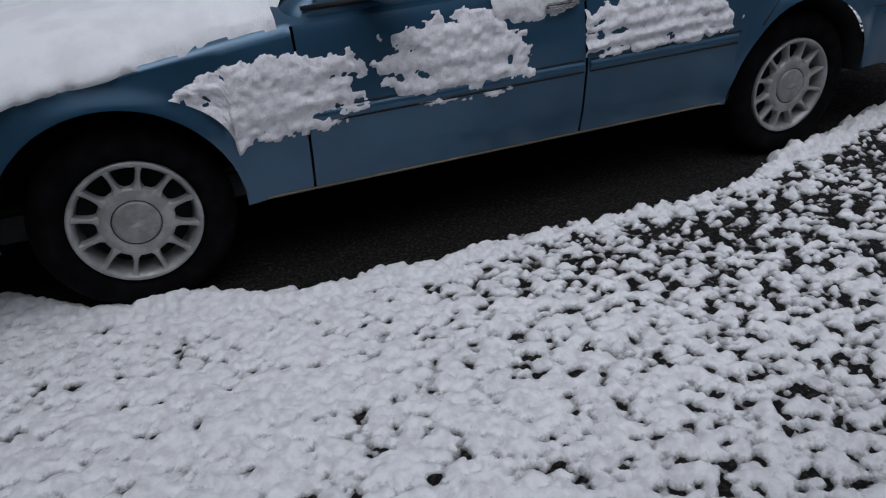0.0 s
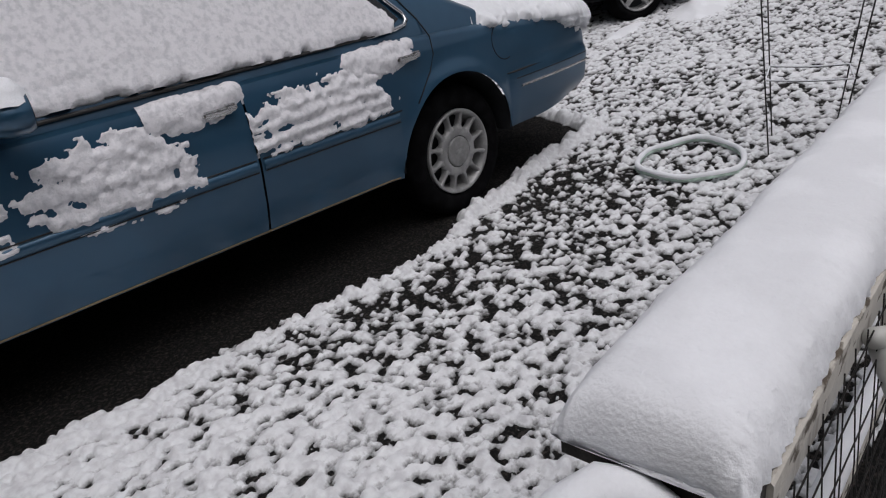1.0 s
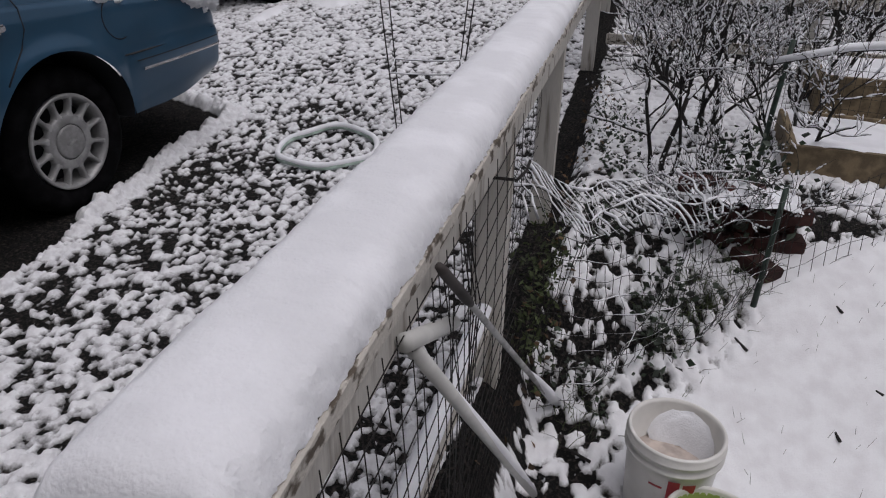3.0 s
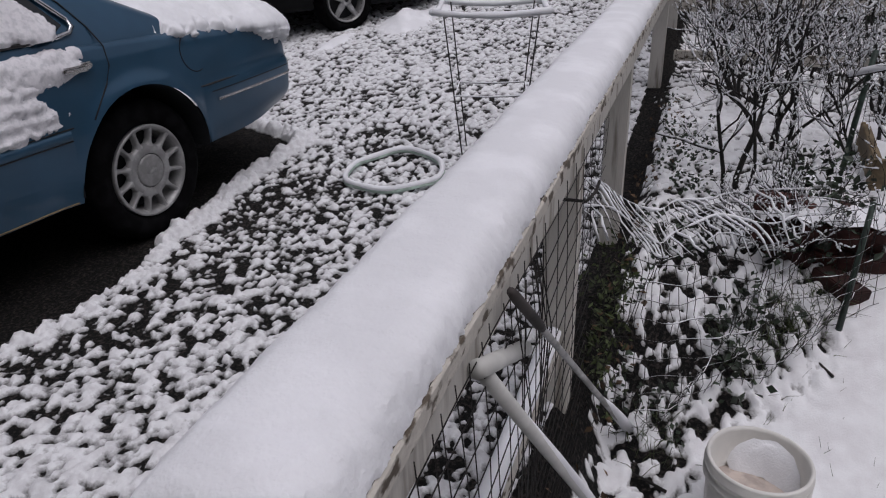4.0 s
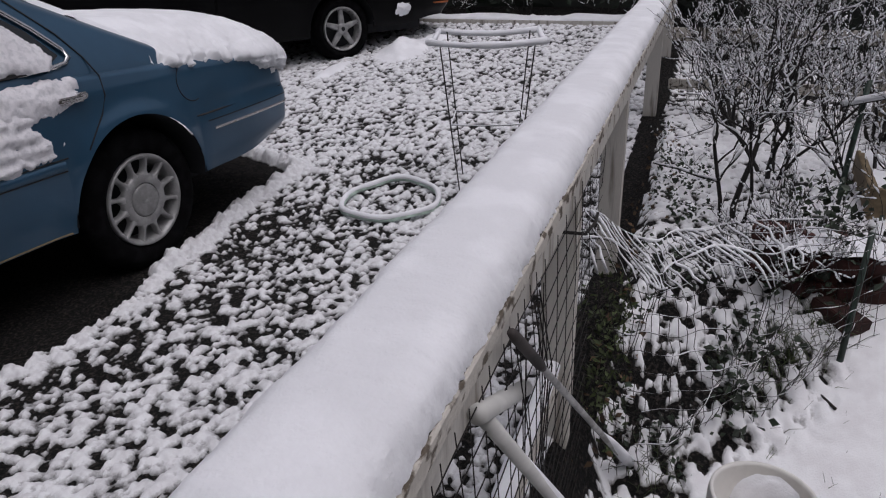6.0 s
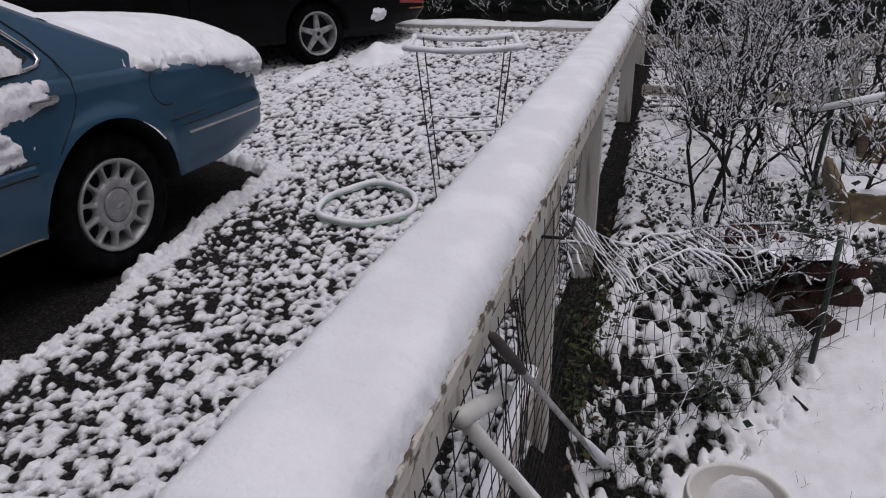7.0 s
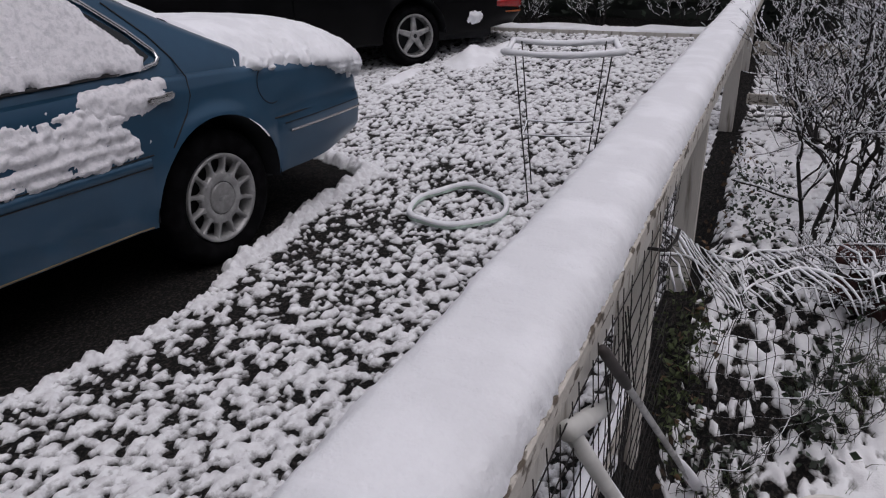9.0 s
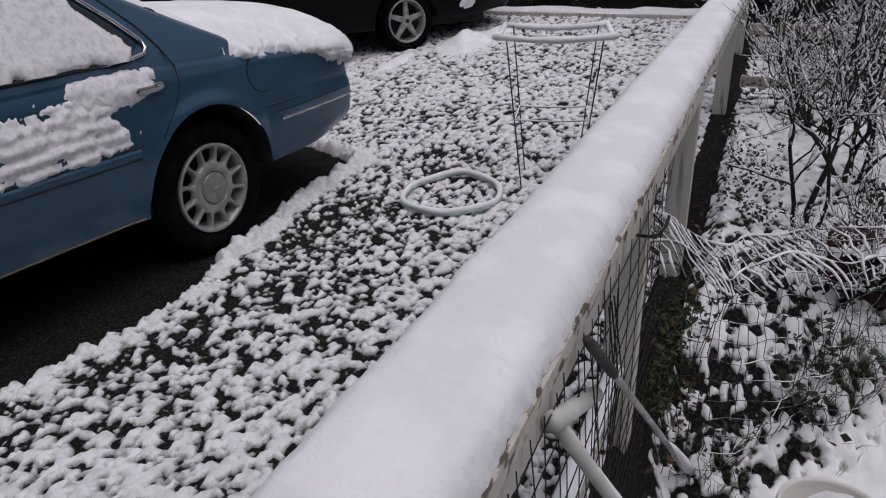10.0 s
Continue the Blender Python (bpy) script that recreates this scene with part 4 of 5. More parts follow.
# ---- garden: ground snow ----
def garden_snow(X, Y):
    a = across(X, Y)
    bed = step(-0.62, -0.30, a - 0.08 + 0.40 * step(-0.5, 0.2, X) + 1.2 * step(0.3, 1.2, X) + 0.16 * (fbm(X * 4, Y * 4, 55) - 0.5))
    smooth = 0.022 + 0.018 * (fbm(X * 3, Y * 3, 51) - 0.5) + 0.005 * (fbm(X * 16, Y * 16, 52) - 0.5)
    foot = -0.02 * step(0.78, 0.90, vnoise(X * 9.0, Y * 9.0, 57)) * step(0.5, 0.8, vnoise(X * 1.2, Y * 1.2, 58))
    warp = 0.03 * (vnoise(X * 16, Y * 16, 61) - 0.5)
    f = 0.5 * blobs((X + warp) * 15, (Y - warp) * 21, 53) + 0.3 * blobs((X - warp) * 33, (Y + warp) * 44, 54) + 5.0 * (fbm(X * 25, Y * 36, 62, 4) - 0.5)
    cover = 0.30 + 0.65 * step(0.7, 1.3, X) - 2.4 * (fbm(X * 4, Y * 4, 56) - 0.5) - 1.5 * step(-0.06, 0.0, a) - 0.6 * step(2.2, 3.0, X)
    rough = 0.019 * (f + cover)
    rough = np.where(rough > 0, 0.030 * np.tanh(rough / 0.030), rough)
    h = (smooth + foot) * (1 - bed) + rough * bed
    return land_z(X, Y) + np.maximum(h, -0.06)


for xs, ys, words in ((steps((-2.4, 2.6, 0.010)), steps((-4.6, -1.9, 0.010)), "snow on the lawn and lumpy garden bed"),
                      (steps((2.6, 7.0, 0.025)), steps((-6.0, -1.2, 0.025)), "snow on the far garden bed"),
                      (steps((0.4, 2.6, 0.03)), steps((-7.0, -4.6, 0.03)), "snow on the open lawn")):
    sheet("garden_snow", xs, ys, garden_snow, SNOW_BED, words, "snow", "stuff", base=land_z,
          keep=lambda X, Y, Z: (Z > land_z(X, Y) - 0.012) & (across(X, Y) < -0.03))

# ---- things leaning on and lying by the fence ----
def G(s, a, z):
    """Fence measures (along, across, height) as a place."""
    return Vector((RAIL0.x + s * UX - a * UY, RAIL0.y + s * UY + a * UX, z))


PVC_TOP, PVC_FOOT = Vector((-1.597, -2.311, 0.819)), Vector((-0.76, -2.377, -0.25))
PVC_TEE0, PVC_TEE1 = Vector((-1.635, -2.313, 0.855)), Vector((-1.363, -2.293, 0.718))
ROD_TOP, ROD_FOOT = Vector((-1.502, -2.314, 0.905)), Vector((-0.315, -2.357, -0.25))
BUCKET_AT, GREEN_AT = Vector((-0.61, -2.755, -0.325)), Vector((-0.83, -2.88, -0.325))
CAGE_X, CAGE_Y, CAGE_H, CAGE_TURN = 1.50, -1.17, 0.86, (150, 66, -28, -110)
pipe = thing("pvc_pipe", "white plastic pipe with a tee leaning on the fence", "pipe")
pt, pb = PVC_TOP, PVC_FOOT
pv = Tubes(14)
pv.add([pb, pb.lerp(pt, 0.5), pt], 0.0125)
pv.done("shaft", PVC, pipe)
pv = Tubes(14)
pv.add([PVC_TEE0, PVC_TEE0.lerp(PVC_TEE1, 0.5), PVC_TEE1], 0.0145)
pv.done("tee", PVC, pipe)
ps = Tubes(10)
up = Vector((0, 0, 0.010))
ps.add([pb.lerp(pt, 0.02) + up, pb.lerp(pt, 0.3) + up * 1.1, pb.lerp(pt, 0.6) + up * 0.8, pb.lerp(pt, 0.9) + up * 0.5], [0.012, 0.016, 0.014, 0.009])
ps.done("pipe_snow", SNOW, None, "line of snow along the white pipe", category="snow", kind="stuff")

rod = thing("tool_handle", "grey metal tube with a dark grip leaning by the post", "tool")
rt_, rb_ = ROD_TOP, ROD_FOOT
tb = Tubes(12)
tb.add([rb_, rb_.lerp(rt_, 0.4), rb_.lerp(rt_, 0.88)], [0.010, 0.008, 0.0065])
tb.done("tube", STEEL, rod)
tb = Tubes(12)
tb.add([rb_.lerp(rt_, 0.87), rb_.lerp(rt_, 0.885), rb_.lerp(rt_, 0.985), rt_], [0.007, 0.0095, 0.0092, 0.007])
tb.done("grip", GRIP, rod, "dark worn rubber grip")
tb = Tubes(9)
tb.add([rb_ + up, rb_.lerp(rt_, 0.15) + up, rb_.lerp(rt_, 0.32) + up * 0.8, rb_.lerp(rt_, 0.42) + up * 0.3], [0.02, 0.018, 0.012, 0.006])
tb.done("tool_snow", SNOW, None, "snow clinging to the lower metal tube", category="snow", kind="stuff")


def bucket(at, mat, label, r0, r1, h, snow):
    b = thing("bucket", label, "bucket", at)
    v, f = lathe([(0.0, 0.004), (r0 - 0.006, 0.004), (r0, 0.0), (r0 + 0.7 * (r1 - r0), h * 0.7), (r1 - 0.004, h * 0.80), (r1 + 0.006, h * 0.805), (r1 + 0.006, h * 0.83), (r1 - 0.002, h * 0.84), (r1 - 0.001, h * 0.90), (r1 + 0.006, h * 0.905), (r1 + 0.006, h * 0.925), (r1, h * 0.93), (r1 + 0.003, h * 0.985), (r1 + 0.001, h), (r1 - 0.007, h), (r1 - 0.010, h * 0.97), (r0 - 0.003, 0.02), (0.0, 0.018)], 56, "z")
    solid("tub", v, f, mat, b)
    return b


BZ0 = BUCKET_AT.z
pail = bucket(Matrix.Translation(BUCKET_AT), BUCKET_WHITE, "white plastic paint bucket with red print, snow inside", 0.118, 0.1385, 0.33, True)


def label_patch(name, a0, a1, z0, z1, off, mat, r0=0.118, r1=0.1385, h=0.33):
    v = []
    nn = 14
    for i in range(nn + 1):
        t = radians(a0 + (a1 - a0) * i / nn)
        for z in (z0, z1):
            r = r0 + 0.7 * (r1 - r0) * min(1, z / (0.7 * h)) + (0.3 * (r1 - r0)) * max(0, (z - 0.7 * h) / (0.1 * h)) + off
            v.append((r * math.cos(t), r * math.sin(t), z))
    solid(name, v, grid_faces(nn + 1, 2), mat, pail)


label_patch("red_label", 178, 192, 0.03, 0.245, 0.0015, RED_PRINT)
label_patch("white_label", 179.5, 190.5, 0.17, 0.225, 0.0022, WHITE_PRINT)
label_patch("white_label", 179.5, 190.5, 0.045, 0.135, 0.0022, WHITE_PRINT)
for q in range(5):
    label_patch("print_bar", 180.5, 189.5, 0.055 + 0.016 * q, 0.062 + 0.016 * q, 0.0028, RED_PRINT)
label_patch("print_bar", 182, 188, 0.185, 0.215, 0.0028, RED_PRINT)
label_patch("red_swoosh", 148, 168, 0.05, 0.13, 0.0015, RED_PRINT)
label_patch("red_stripe", 155, 172, 0.205, 0.213, 0.0015, RED_PRINT)
label_patch("pink_label", 196, 212, 0.19, 0.235, 0.0015, RED_PRINT)
dv, df = lathe([(0.0, 0.21), (0.06, 0.205), (0.10, 0.20), (0.125, 0.20)], 40, "z")
solid("dirty_water", dv, df, PINK_DIRT, pail, "cloudy frozen water with leaf bits")
sv = []
for i in range(14):
    for j in range(22):
        a, r = radians(-75 + 115 * j / 21), 0.128 - 0.055 * i / 13
        e = math.sin(math.pi * j / 21) ** 0.6
        sv.append((r * math.cos(a), r * math.sin(a), 0.30 - 0.10 * (i / 13) ** 1.6 - 0.09 * (1 - e) + 0.012 * n1(i * 0.5, j * 0.6, 3)))
solid("bucket_snow", sv, grid_faces(14, 22), SNOW, None, "snow heaped inside the white bucket", True, Matrix.Translation(BUCKET_AT), "snow", "", "stuff")
green_at = Matrix.Translation(GREEN_AT)
pail2 = bucket(green_at, BUCKET_WHITE, "white bucket with pale lime inside", 0.11, 0.132, 0.22, False)
dv, df = lathe([(0.0, 0.12), (0.112, 0.12), (0.1215, 0.205)], 40, "z")
solid("inside", dv, df, BUCKET_GREEN, pail2, "lime stained inside")

# coiled ring of hose lying on the drive
hose = thing("hose_ring", "loop of pale hose lying on the snowy drive", "hose")
for dr, dz, rr, mat, name in ((0.0, 0.0, 0.016, HOSE, "loop"), (0.0, 0.014, 0.0155, SNOW, "loop_snow")):
    tb = Tubes(8)
    pts, rad = [], []
    for k in range(64):
        a = 2 * math.pi * k / 61
        r = 0.285 + 0.012 * math.sin(3 * a + 0.6) + dr
        x, y = 1.075 + r * math.cos(a) * 1.02, -0.735 + r * math.sin(a) * 0.96
        pts.append((x, y, land(x, y) + 0.035 + dz + 0.006 * math.sin(5 * a)))
        rad.append(rr * (1 + (0.35 * (n1(k * 0.5, 1, 9) - 0.5) if dz else 0)))
    tb.add(pts, rad)
    if dz:
        tb.done("hose_snow", mat, None, "snow lying on the hose loop", category="snow", kind="stuff")
    else:
        tb.done(name, mat, hose)

# wire plant cage standing on the drive
cage = thing("plant_cage", "square wire plant cage with snow on its top ring", "plant cage")
cx, cy = CAGE_X, CAGE_Y
cz = land(cx, cy)
CH, CT, CB = CAGE_H, 0.235, 0.15
corners = [(math.cos(radians(a)), math.sin(radians(a))) for a in CAGE_TURN]
def cage_pt(k, t):
    r = CB + (CT - CB) * t
    c = corners[k % 4]
    return Vector((cx + 1.414 * r * c[0], cy + 1.414 * r * c[1], cz + CH * t))
for k in range(4):
    tb = Tubes(5)
    tb.add([cage_pt(k, 0), cage_pt(k, 0.5), cage_pt(k, 1.0) + Vector((0, 0, 0.012))], 0.0042)
    tb.done("upright", WIRE, cage)
for t, sag in ((1.0, 0.02), (0.48, 0.008)):
    for k in range(4):
        a, b = cage_pt(k, t), cage_pt(k + 1, t)
        if t == 1.0:
            a, b = a + Vector((a.x - cx, a.y - cy, 0)) * 0.22, b + Vector((b.x - cx, b.y - cy, 0)) * 0.22
        pts = [a.lerp(b, q / 6) - Vector((0, 0, sag * math.sin(math.pi * q / 6))) for q in range(7)]
        tb = Tubes(5)
        tb.add(pts, 0.0030)
        tb.done("ring_wire", WIRE, cage)
        if t > 0.4:
            ss = Tubes(7)
            thick = 0.017 if t == 1.0 else 0.004
            ss.add([p + Vector((0, 0, thick * 0.8)) for p in pts], [thick * (0.75 + 0.5 * n1(q * 1.3, k + 10 * t, 2)) for q in range(7)])
            ss.done("cage_snow", SNOW, None, "snow balanced on the cage wire", category="snow", group="snow on the cage", kind="stuff")

# ---- drooping net between the fence and the green stake ----
stake = thing("fence_stake", "thin dark green steel stake at the garden bed", "stake")
SX, SY = 0.22, -2.99
sz = land(SX, SY)
tb = Tubes(6)
tb.add([(SX, SY, sz - 0.08), (SX + 0.02, SY - 0.01, sz + 0.25), (SX + 0.05, SY - 0.02, sz + 0.50)], [0.012, 0.011, 0.010])
tb.done("shaft", GREEN_STEEL, stake)
NP0, NP1 = G(1.44, -0.012, 0), Vector((SX, SY, 0))


def net_pt(a, v):
    """a from fence to stake, v from the folded top down to the ground."""
    p = NP0.lerp(NP1, a)
    side = Vector((0.60, 0.62, 0)).normalized()
    top = 0.53 - 0.17 * math.sin(math.pi * min(1, a * 0.72)) + 0.10 * a * a + 0.02 * math.sin(17 * a)
    base = land(p.x, p.y) - 0.01
    fold = 0.34
    shelf = 0.26 * max(0.05, math.sin(math.pi * min(1, 0.14 + a * 0.95))) ** 0.8 * float(step(1.0, 0.72, a))
    if v < fold:
        t = 1 - v / fold
        out = side * shelf * t
        z = top + 0.09 * t + 0.03 * math.sin(11 * a + 6 * v)
    else:
        t = (v - fold) / (1 - fold)
        out = side * (-0.05 * math.sin(math.pi * t))
        z = top + (base - top) * t
    w = 0.022 * math.sin(13 * a + 9 * v) + 0.012 * math.sin(31 * a + 17 * v)
    return p + out + Vector((w, w, z))


net = Tubes(4)
net_snow = Tubes(6)
NA, NV = 34, 16
for i in range(NA + 1):
    a = i / NA
    pts = [net_pt(a + 0.006 * math.sin(9 * v + i), v / 20) for v in range(21)]
    net.add(pts, 0.0012)
    up_pts = [p + Vector((0, 0, 0.006)) for p in pts[:8]]
    net_snow.add(up_pts, [0.0036 * float(step(0.86, 0.74, a)) * max(0.1, 1.9 * n1(i * 1.7, q * 0.7, 5) - 0.25) for q in range(8)])
for j in range(NV + 1):
    v = j / NV
    pts = [net_pt(q / 30, v) for q in range(31)]
    net.add(pts, 0.0012)
    if v < 0.36 and j % 3 == 0:
        net_snow.add([p + Vector((0, 0, 0.007)) for p in pts], [0.0050 * float(step(0.86, 0.74, q / 30)) * max(0.1, 2.0 * n1(q * 0.9, j * 3, 6) - 0.35) for q in range(31)])
    else:
        net_snow.add([p + Vector((0, 0, 0.002)) for p in pts[5:]], [0.0018 * max(0.1, 2.6 * n1(q * 0.6, j * 3, 7) - 1.4) for q in range(26)])
net.done("wire_net", WIRE, None, "sagging garden wire net between post and stake", category="wire net", kind="stuff")
net_snow.done("net_snow", SNOW, None, "snow caught along the folded wire net", category="snow", kind="stuff")
side_net = Tubes(4)
for k in range(14):
    a = Vector((SX + 0.05, SY - 0.02, 0))
    b = Vector((SX + 0.55, SY - 0.62, 0))
    p = a.lerp(b, k / 13)
    zb = land(p.x, p.y)
    side_net.add([(p.x, p.y, zb), (p.x + 0.02, p.y + 0.01, zb + 0.16), (p.x + 0.05, p.y, zb + 0.34)], 0.0012)
for k in range(6):
    pts = []
    for q in range(9):
        p = Vector((SX + 0.05, SY - 0.02, 0)).lerp(Vector((SX + 0.55, SY - 0.62, 0)), q / 8)
        pts.append((p.x + 0.05 * k / 6, p.y, land(p.x, p.y) + 0.02 + 0.062 * k + 0.01 * math.sin(q * 2 + k)))
    side_net.add(pts, 0.0012)
side_net.done("wire_net", WIRE, None, "bent wire net running on from the stake", category="wire net", kind="stuff")

# ---- shrubs, bare and full of snow ----
def shrub(base, stems, height, spread, seed, label, lean=(0, 0), level=4, thick=0.014, white=1.0):
    r = random.Random(seed)
    wood, white_t = Tubes(5), Tubes(5)
    def grow(p, d, length, rad, depth):
        pts, q = [p], p
        n = 7
        for k in range(n):
            d = (d + Vector((r.gauss(0, 0.17), r.gauss(0, 0.17), r.gauss(0.06, 0.12)))).normalized()
            q = q + d * length / n
            pts.append(q)
        radii = [rad * (1 - 0.42 * k / n) for k in range(n + 1)]
        wood.add(pts, radii)
        # snow rides on what is not steep, in short uneven pads
        k = 0
        while k < n:
            steep = abs((pts[k + 1] - pts[k]).normalized().z)
            if r.random() < white * (0.86 - 0.72 * steep) and depth >= 1:
                m = min(n, k + r.randint(1, 3))
                line, wide = [], []
                for i in range(k, m):
                    for h in (0.0, 0.33, 0.66):
                        line.append(pts[i].lerp(pts[i + 1], h) + Vector((r.gauss(0, 0.0012), r.gauss(0, 0.0012), radii[i] + 0.0025)))
                        wide.append((0.0022 + 0.55 * radii[i]) * r.uniform(0.55, 1.75))
                wide[0] *= 0.4
                wide[-1] *= 0.4
                white_t.add(line, [min(w, 0.010) for w in wide])
                k = m
            else:
                k += 1
        if depth < level:
            for c in range(r.choice((2, 3, 3)) if depth else 5):
                i = r.randint(3 if depth == 0 else 2, n)
                s = Vector((r.gauss(0, 1), r.gauss(0, 1), r.gauss(0.35, 0.6))).normalized()
                grow(pts[i], (d * 0.8 + s * 0.65).normalized(), length * r.uniform(0.45, 0.75), max(0.0013, radii[i] * 0.55), depth + 1)
    for k in range(stems):
        a = 2 * math.pi * k / stems + r.uniform(-0.4, 0.4)
        d = Vector((math.cos(a) * spread + lean[0], math.sin(a) * spread + lean[1], 1)).normalized()
        grow(Vector(base) + Vector((0.04 * math.cos(a), 0.04 * math.sin(a), -0.03)), d, height * r.uniform(0.42, 0.62), thick * r.uniform(0.7, 1.15), 0)
    ob = thing("shrub", label, "shrub")
    wood.done("wood", BARK, ob)
    white_t.done("snow_clumps", SNOW, ob, "snow lying along the twigs")
    return ob


shrub((1.02, -2.56, land(1.02, -2.56)), 3, 1.30, 0.36, 11, "bare dark shrub with snow along every twig", level=4, thick=0.014)
shrub((1.75, -2.72, land(1.75, -2.72)), 5, 1.35, 0.5, 12, "bare dark shrub with snow along every twig", level=4, thick=0.014)
shrub((1.55, -3.15, land(1.55, -3.15)), 5, 1.15, 0.6, 13, "spreading bare shrub loaded with snow", level=4, thick=0.011)
shrub((2.6, -3.3, land(2.6, -3.3)), 5, 1.5, 0.55, 14, "bare shrub behind the garden bed with snow", level=4)
shrub((2.7, -2.5, land(2.7, -2.5)), 5, 1.3, 0.5, 15, "bare shrub by the fence with snow", level=4)
shrub((0.55, -2.62, land(0.55, -2.62)), 6, 0.42, 0.9, 16, "low twiggy shrub under the net with snow", level=3, thick=0.006)
shrub((0.62, -2.86, land(0.62, -2.86)), 7, 0.55, 0.9, 17, "low dense shrub by the bricks with snow", level=3, thick=0.006)
shrub((3.6, -2.9, land(3.6, -2.9)), 5, 1.5, 0.5, 18, "bare shrub at the back of the garden with snow", level=4)


def leaves(name, n, place, size, mat, label, seed, category="leaves", up=0.3, parent=None, long=1.6):
    r = random.Random(seed)
    v, f = [], []
    for k in range(n):
        c = place(r)
        if c is None:
            continue
        d = Vector((r.gauss(0, 1), r.gauss(0, 1), r.gauss(up, 0.6))).normalized()
        s = d.cross(Vector((r.gauss(0, 1), r.gauss(0, 1), r.gauss(0, 1)))).normalized()
        w = size * r.uniform(0.6, 1.3)
        b = len(v)
        nrm = d.cross(s)
        v += [c, c + d * w * long * 0.5 + s * w * 0.5 + nrm * w * 0.12, c + d * w * long, c + d * w * long * 0.5 - s * w * 0.5 + nrm * w * 0.12]
        f.append((b, b + 1, b + 2, b + 3))
    return solid(name, v, f, mat, parent, label, False, None, category, "", "stuff")


def bed_place(r):
    a, s = r.uniform(-0.36, -0.06), r.uniform(1.5, 4.5)
    p = G(s, a, 0)
    if n1(p.x * 5, p.y * 5, 77) < 0.45:
        return None
    return Vector((p.x, p.y, land(p.x, p.y) + r.uniform(0.0, 0.09)))


leaves("ground_leaves", 1500, bed_place, 0.017, LEAF, "dark low leaves showing through the snow", 21)
leaves("dead_leaves", 200, lambda r: (lambda p: Vector((p.x, p.y, land(p.x, p.y) + r.uniform(0, 0.03))))(G(r.uniform(0.6, 4.5), r.uniform(-0.16, 0.03), 0)), 0.022, DRY, "brown dead leaves along the fence foot", 22)


def weed_place(r):
    p = G(r.uniform(1.35, 2.9), r.gauss(-0.02, 0.045), 0)
    if n1(p.x * 4, p.y * 9, 78) < 0.38:
        return None
    return Vector((p.x, p.y, land(p.x, p.y) + 0.20 * r.random() ** 1.7))


leaves("fence_weeds", 1100, weed_place, 0.013, GRASS, "small green weeds along the fence foot", 25, up=0.6, long=2.4)


def tuft_place(cx, cy, rx, ry, h):
    def place(r):
        x, y = cx + r.gauss(0, rx), cy + r.gauss(0, ry)
        return Vector((x, y, land(x, y) + r.uniform(0, h)))
    return place


leaves("evergreen_clump", 200, tuft_place(0.12, -2.66, 0.14, 0.06, 0.10), 0.024, LEAF, "dark evergreen clump at the foot of the net", 23)
leaves("evergreen_clump", 420, tuft_place(0.72, -2.90, 0.18, 0.10, 0.30), 0.026, LEAF, "dark evergreen leaves over the bricks", 24)
for k, (gx_, gy_, n_) in enumerate(((0.22, -2.80, 150), (0.05, -2.70, 70), (0.42, -2.98, 70), (-0.35, -2.42, 70), (0.30, -2.90, 90))):
    r = random.Random(40 + k)
    bl = Tubes(3)
    for q in range(n_):
        x, y = gx_ + r.gauss(0, 0.07), gy_ + r.gauss(0, 0.06)
        z = land(x, y)
        dx, dy = r.gauss(0, 0.035), r.gauss(0, 0.035)
        h = r.uniform(0.03, 0.08)
        bl.add([(x, y, z), (x + dx * 0.5, y + dy * 0.5, z + h * 0.65), (x + dx * 1.4, y + dy * 1.4, z + h)], [0.0016, 0.0013, 0.0004])
    bl.done("grass_tuft", GRASS, None, "tuft of long winter grass in the snow", category="grass", kind="stuff")
r = random.Random(60)
bl = Tubes(3)
for q in range(420):
    x, y = r.uniform(-1.0, 1.4), r.uniform(-4.3, -2.6)
    if across(x, y) > -0.45:
        continue
    z = land(x, y)
    h = r.uniform(0.03, 0.065)
    bl.add([(x, y, z), (x + r.gauss(0, 0.02), y + r.gauss(0, 0.02), z + h)], [0.0011, 0.0004])
bl.done("grass_blades", GRASS, None, "single grass blades poking through the lawn snow", category="grass", kind="stuff")
tw = Tubes(5)
for x, y, a, l in ((0.02, -2.98, 0.5, 0.14), (-0.25, -3.28, 0.2, 0.26), (-0.05, -3.42, 0.9, 0.22), (0.25, -3.3, 0.3, 0.10), (-0.55, -2.52, 1.2, 0.12)):
    z = land(x, y) + 0.028
    tw.add([(x, y, z), (x + l * 0.5 * math.cos(a), y + l * 0.5 * math.sin(a) + 0.01, z + 0.006), (x + l * math.cos(a), y + l * math.sin(a), z)], [0.006, 0.005, 0.003])
tw.done("fallen_twigs", BARK, None, "short twigs lying on the lawn snow", category="twigs", kind="stuff")

# ---- stacked bricks ----
stack = thing("brick_stack", "old red bricks stacked loosely in the garden bed", "bricks")
bm = box(-0.10, 0.10, -0.05, 0.05, -0.03, 0.03, 0.005, 0.002, 1)
brick_mesh = bpy.data.meshes.new("brick")
bm.to_mesh(brick_mesh)
bm.free()
brick_mesh.materials.append(BRICK)
r = random.Random(70)
sx, sy = 0.54, -2.90
bz = land(sx, sy)
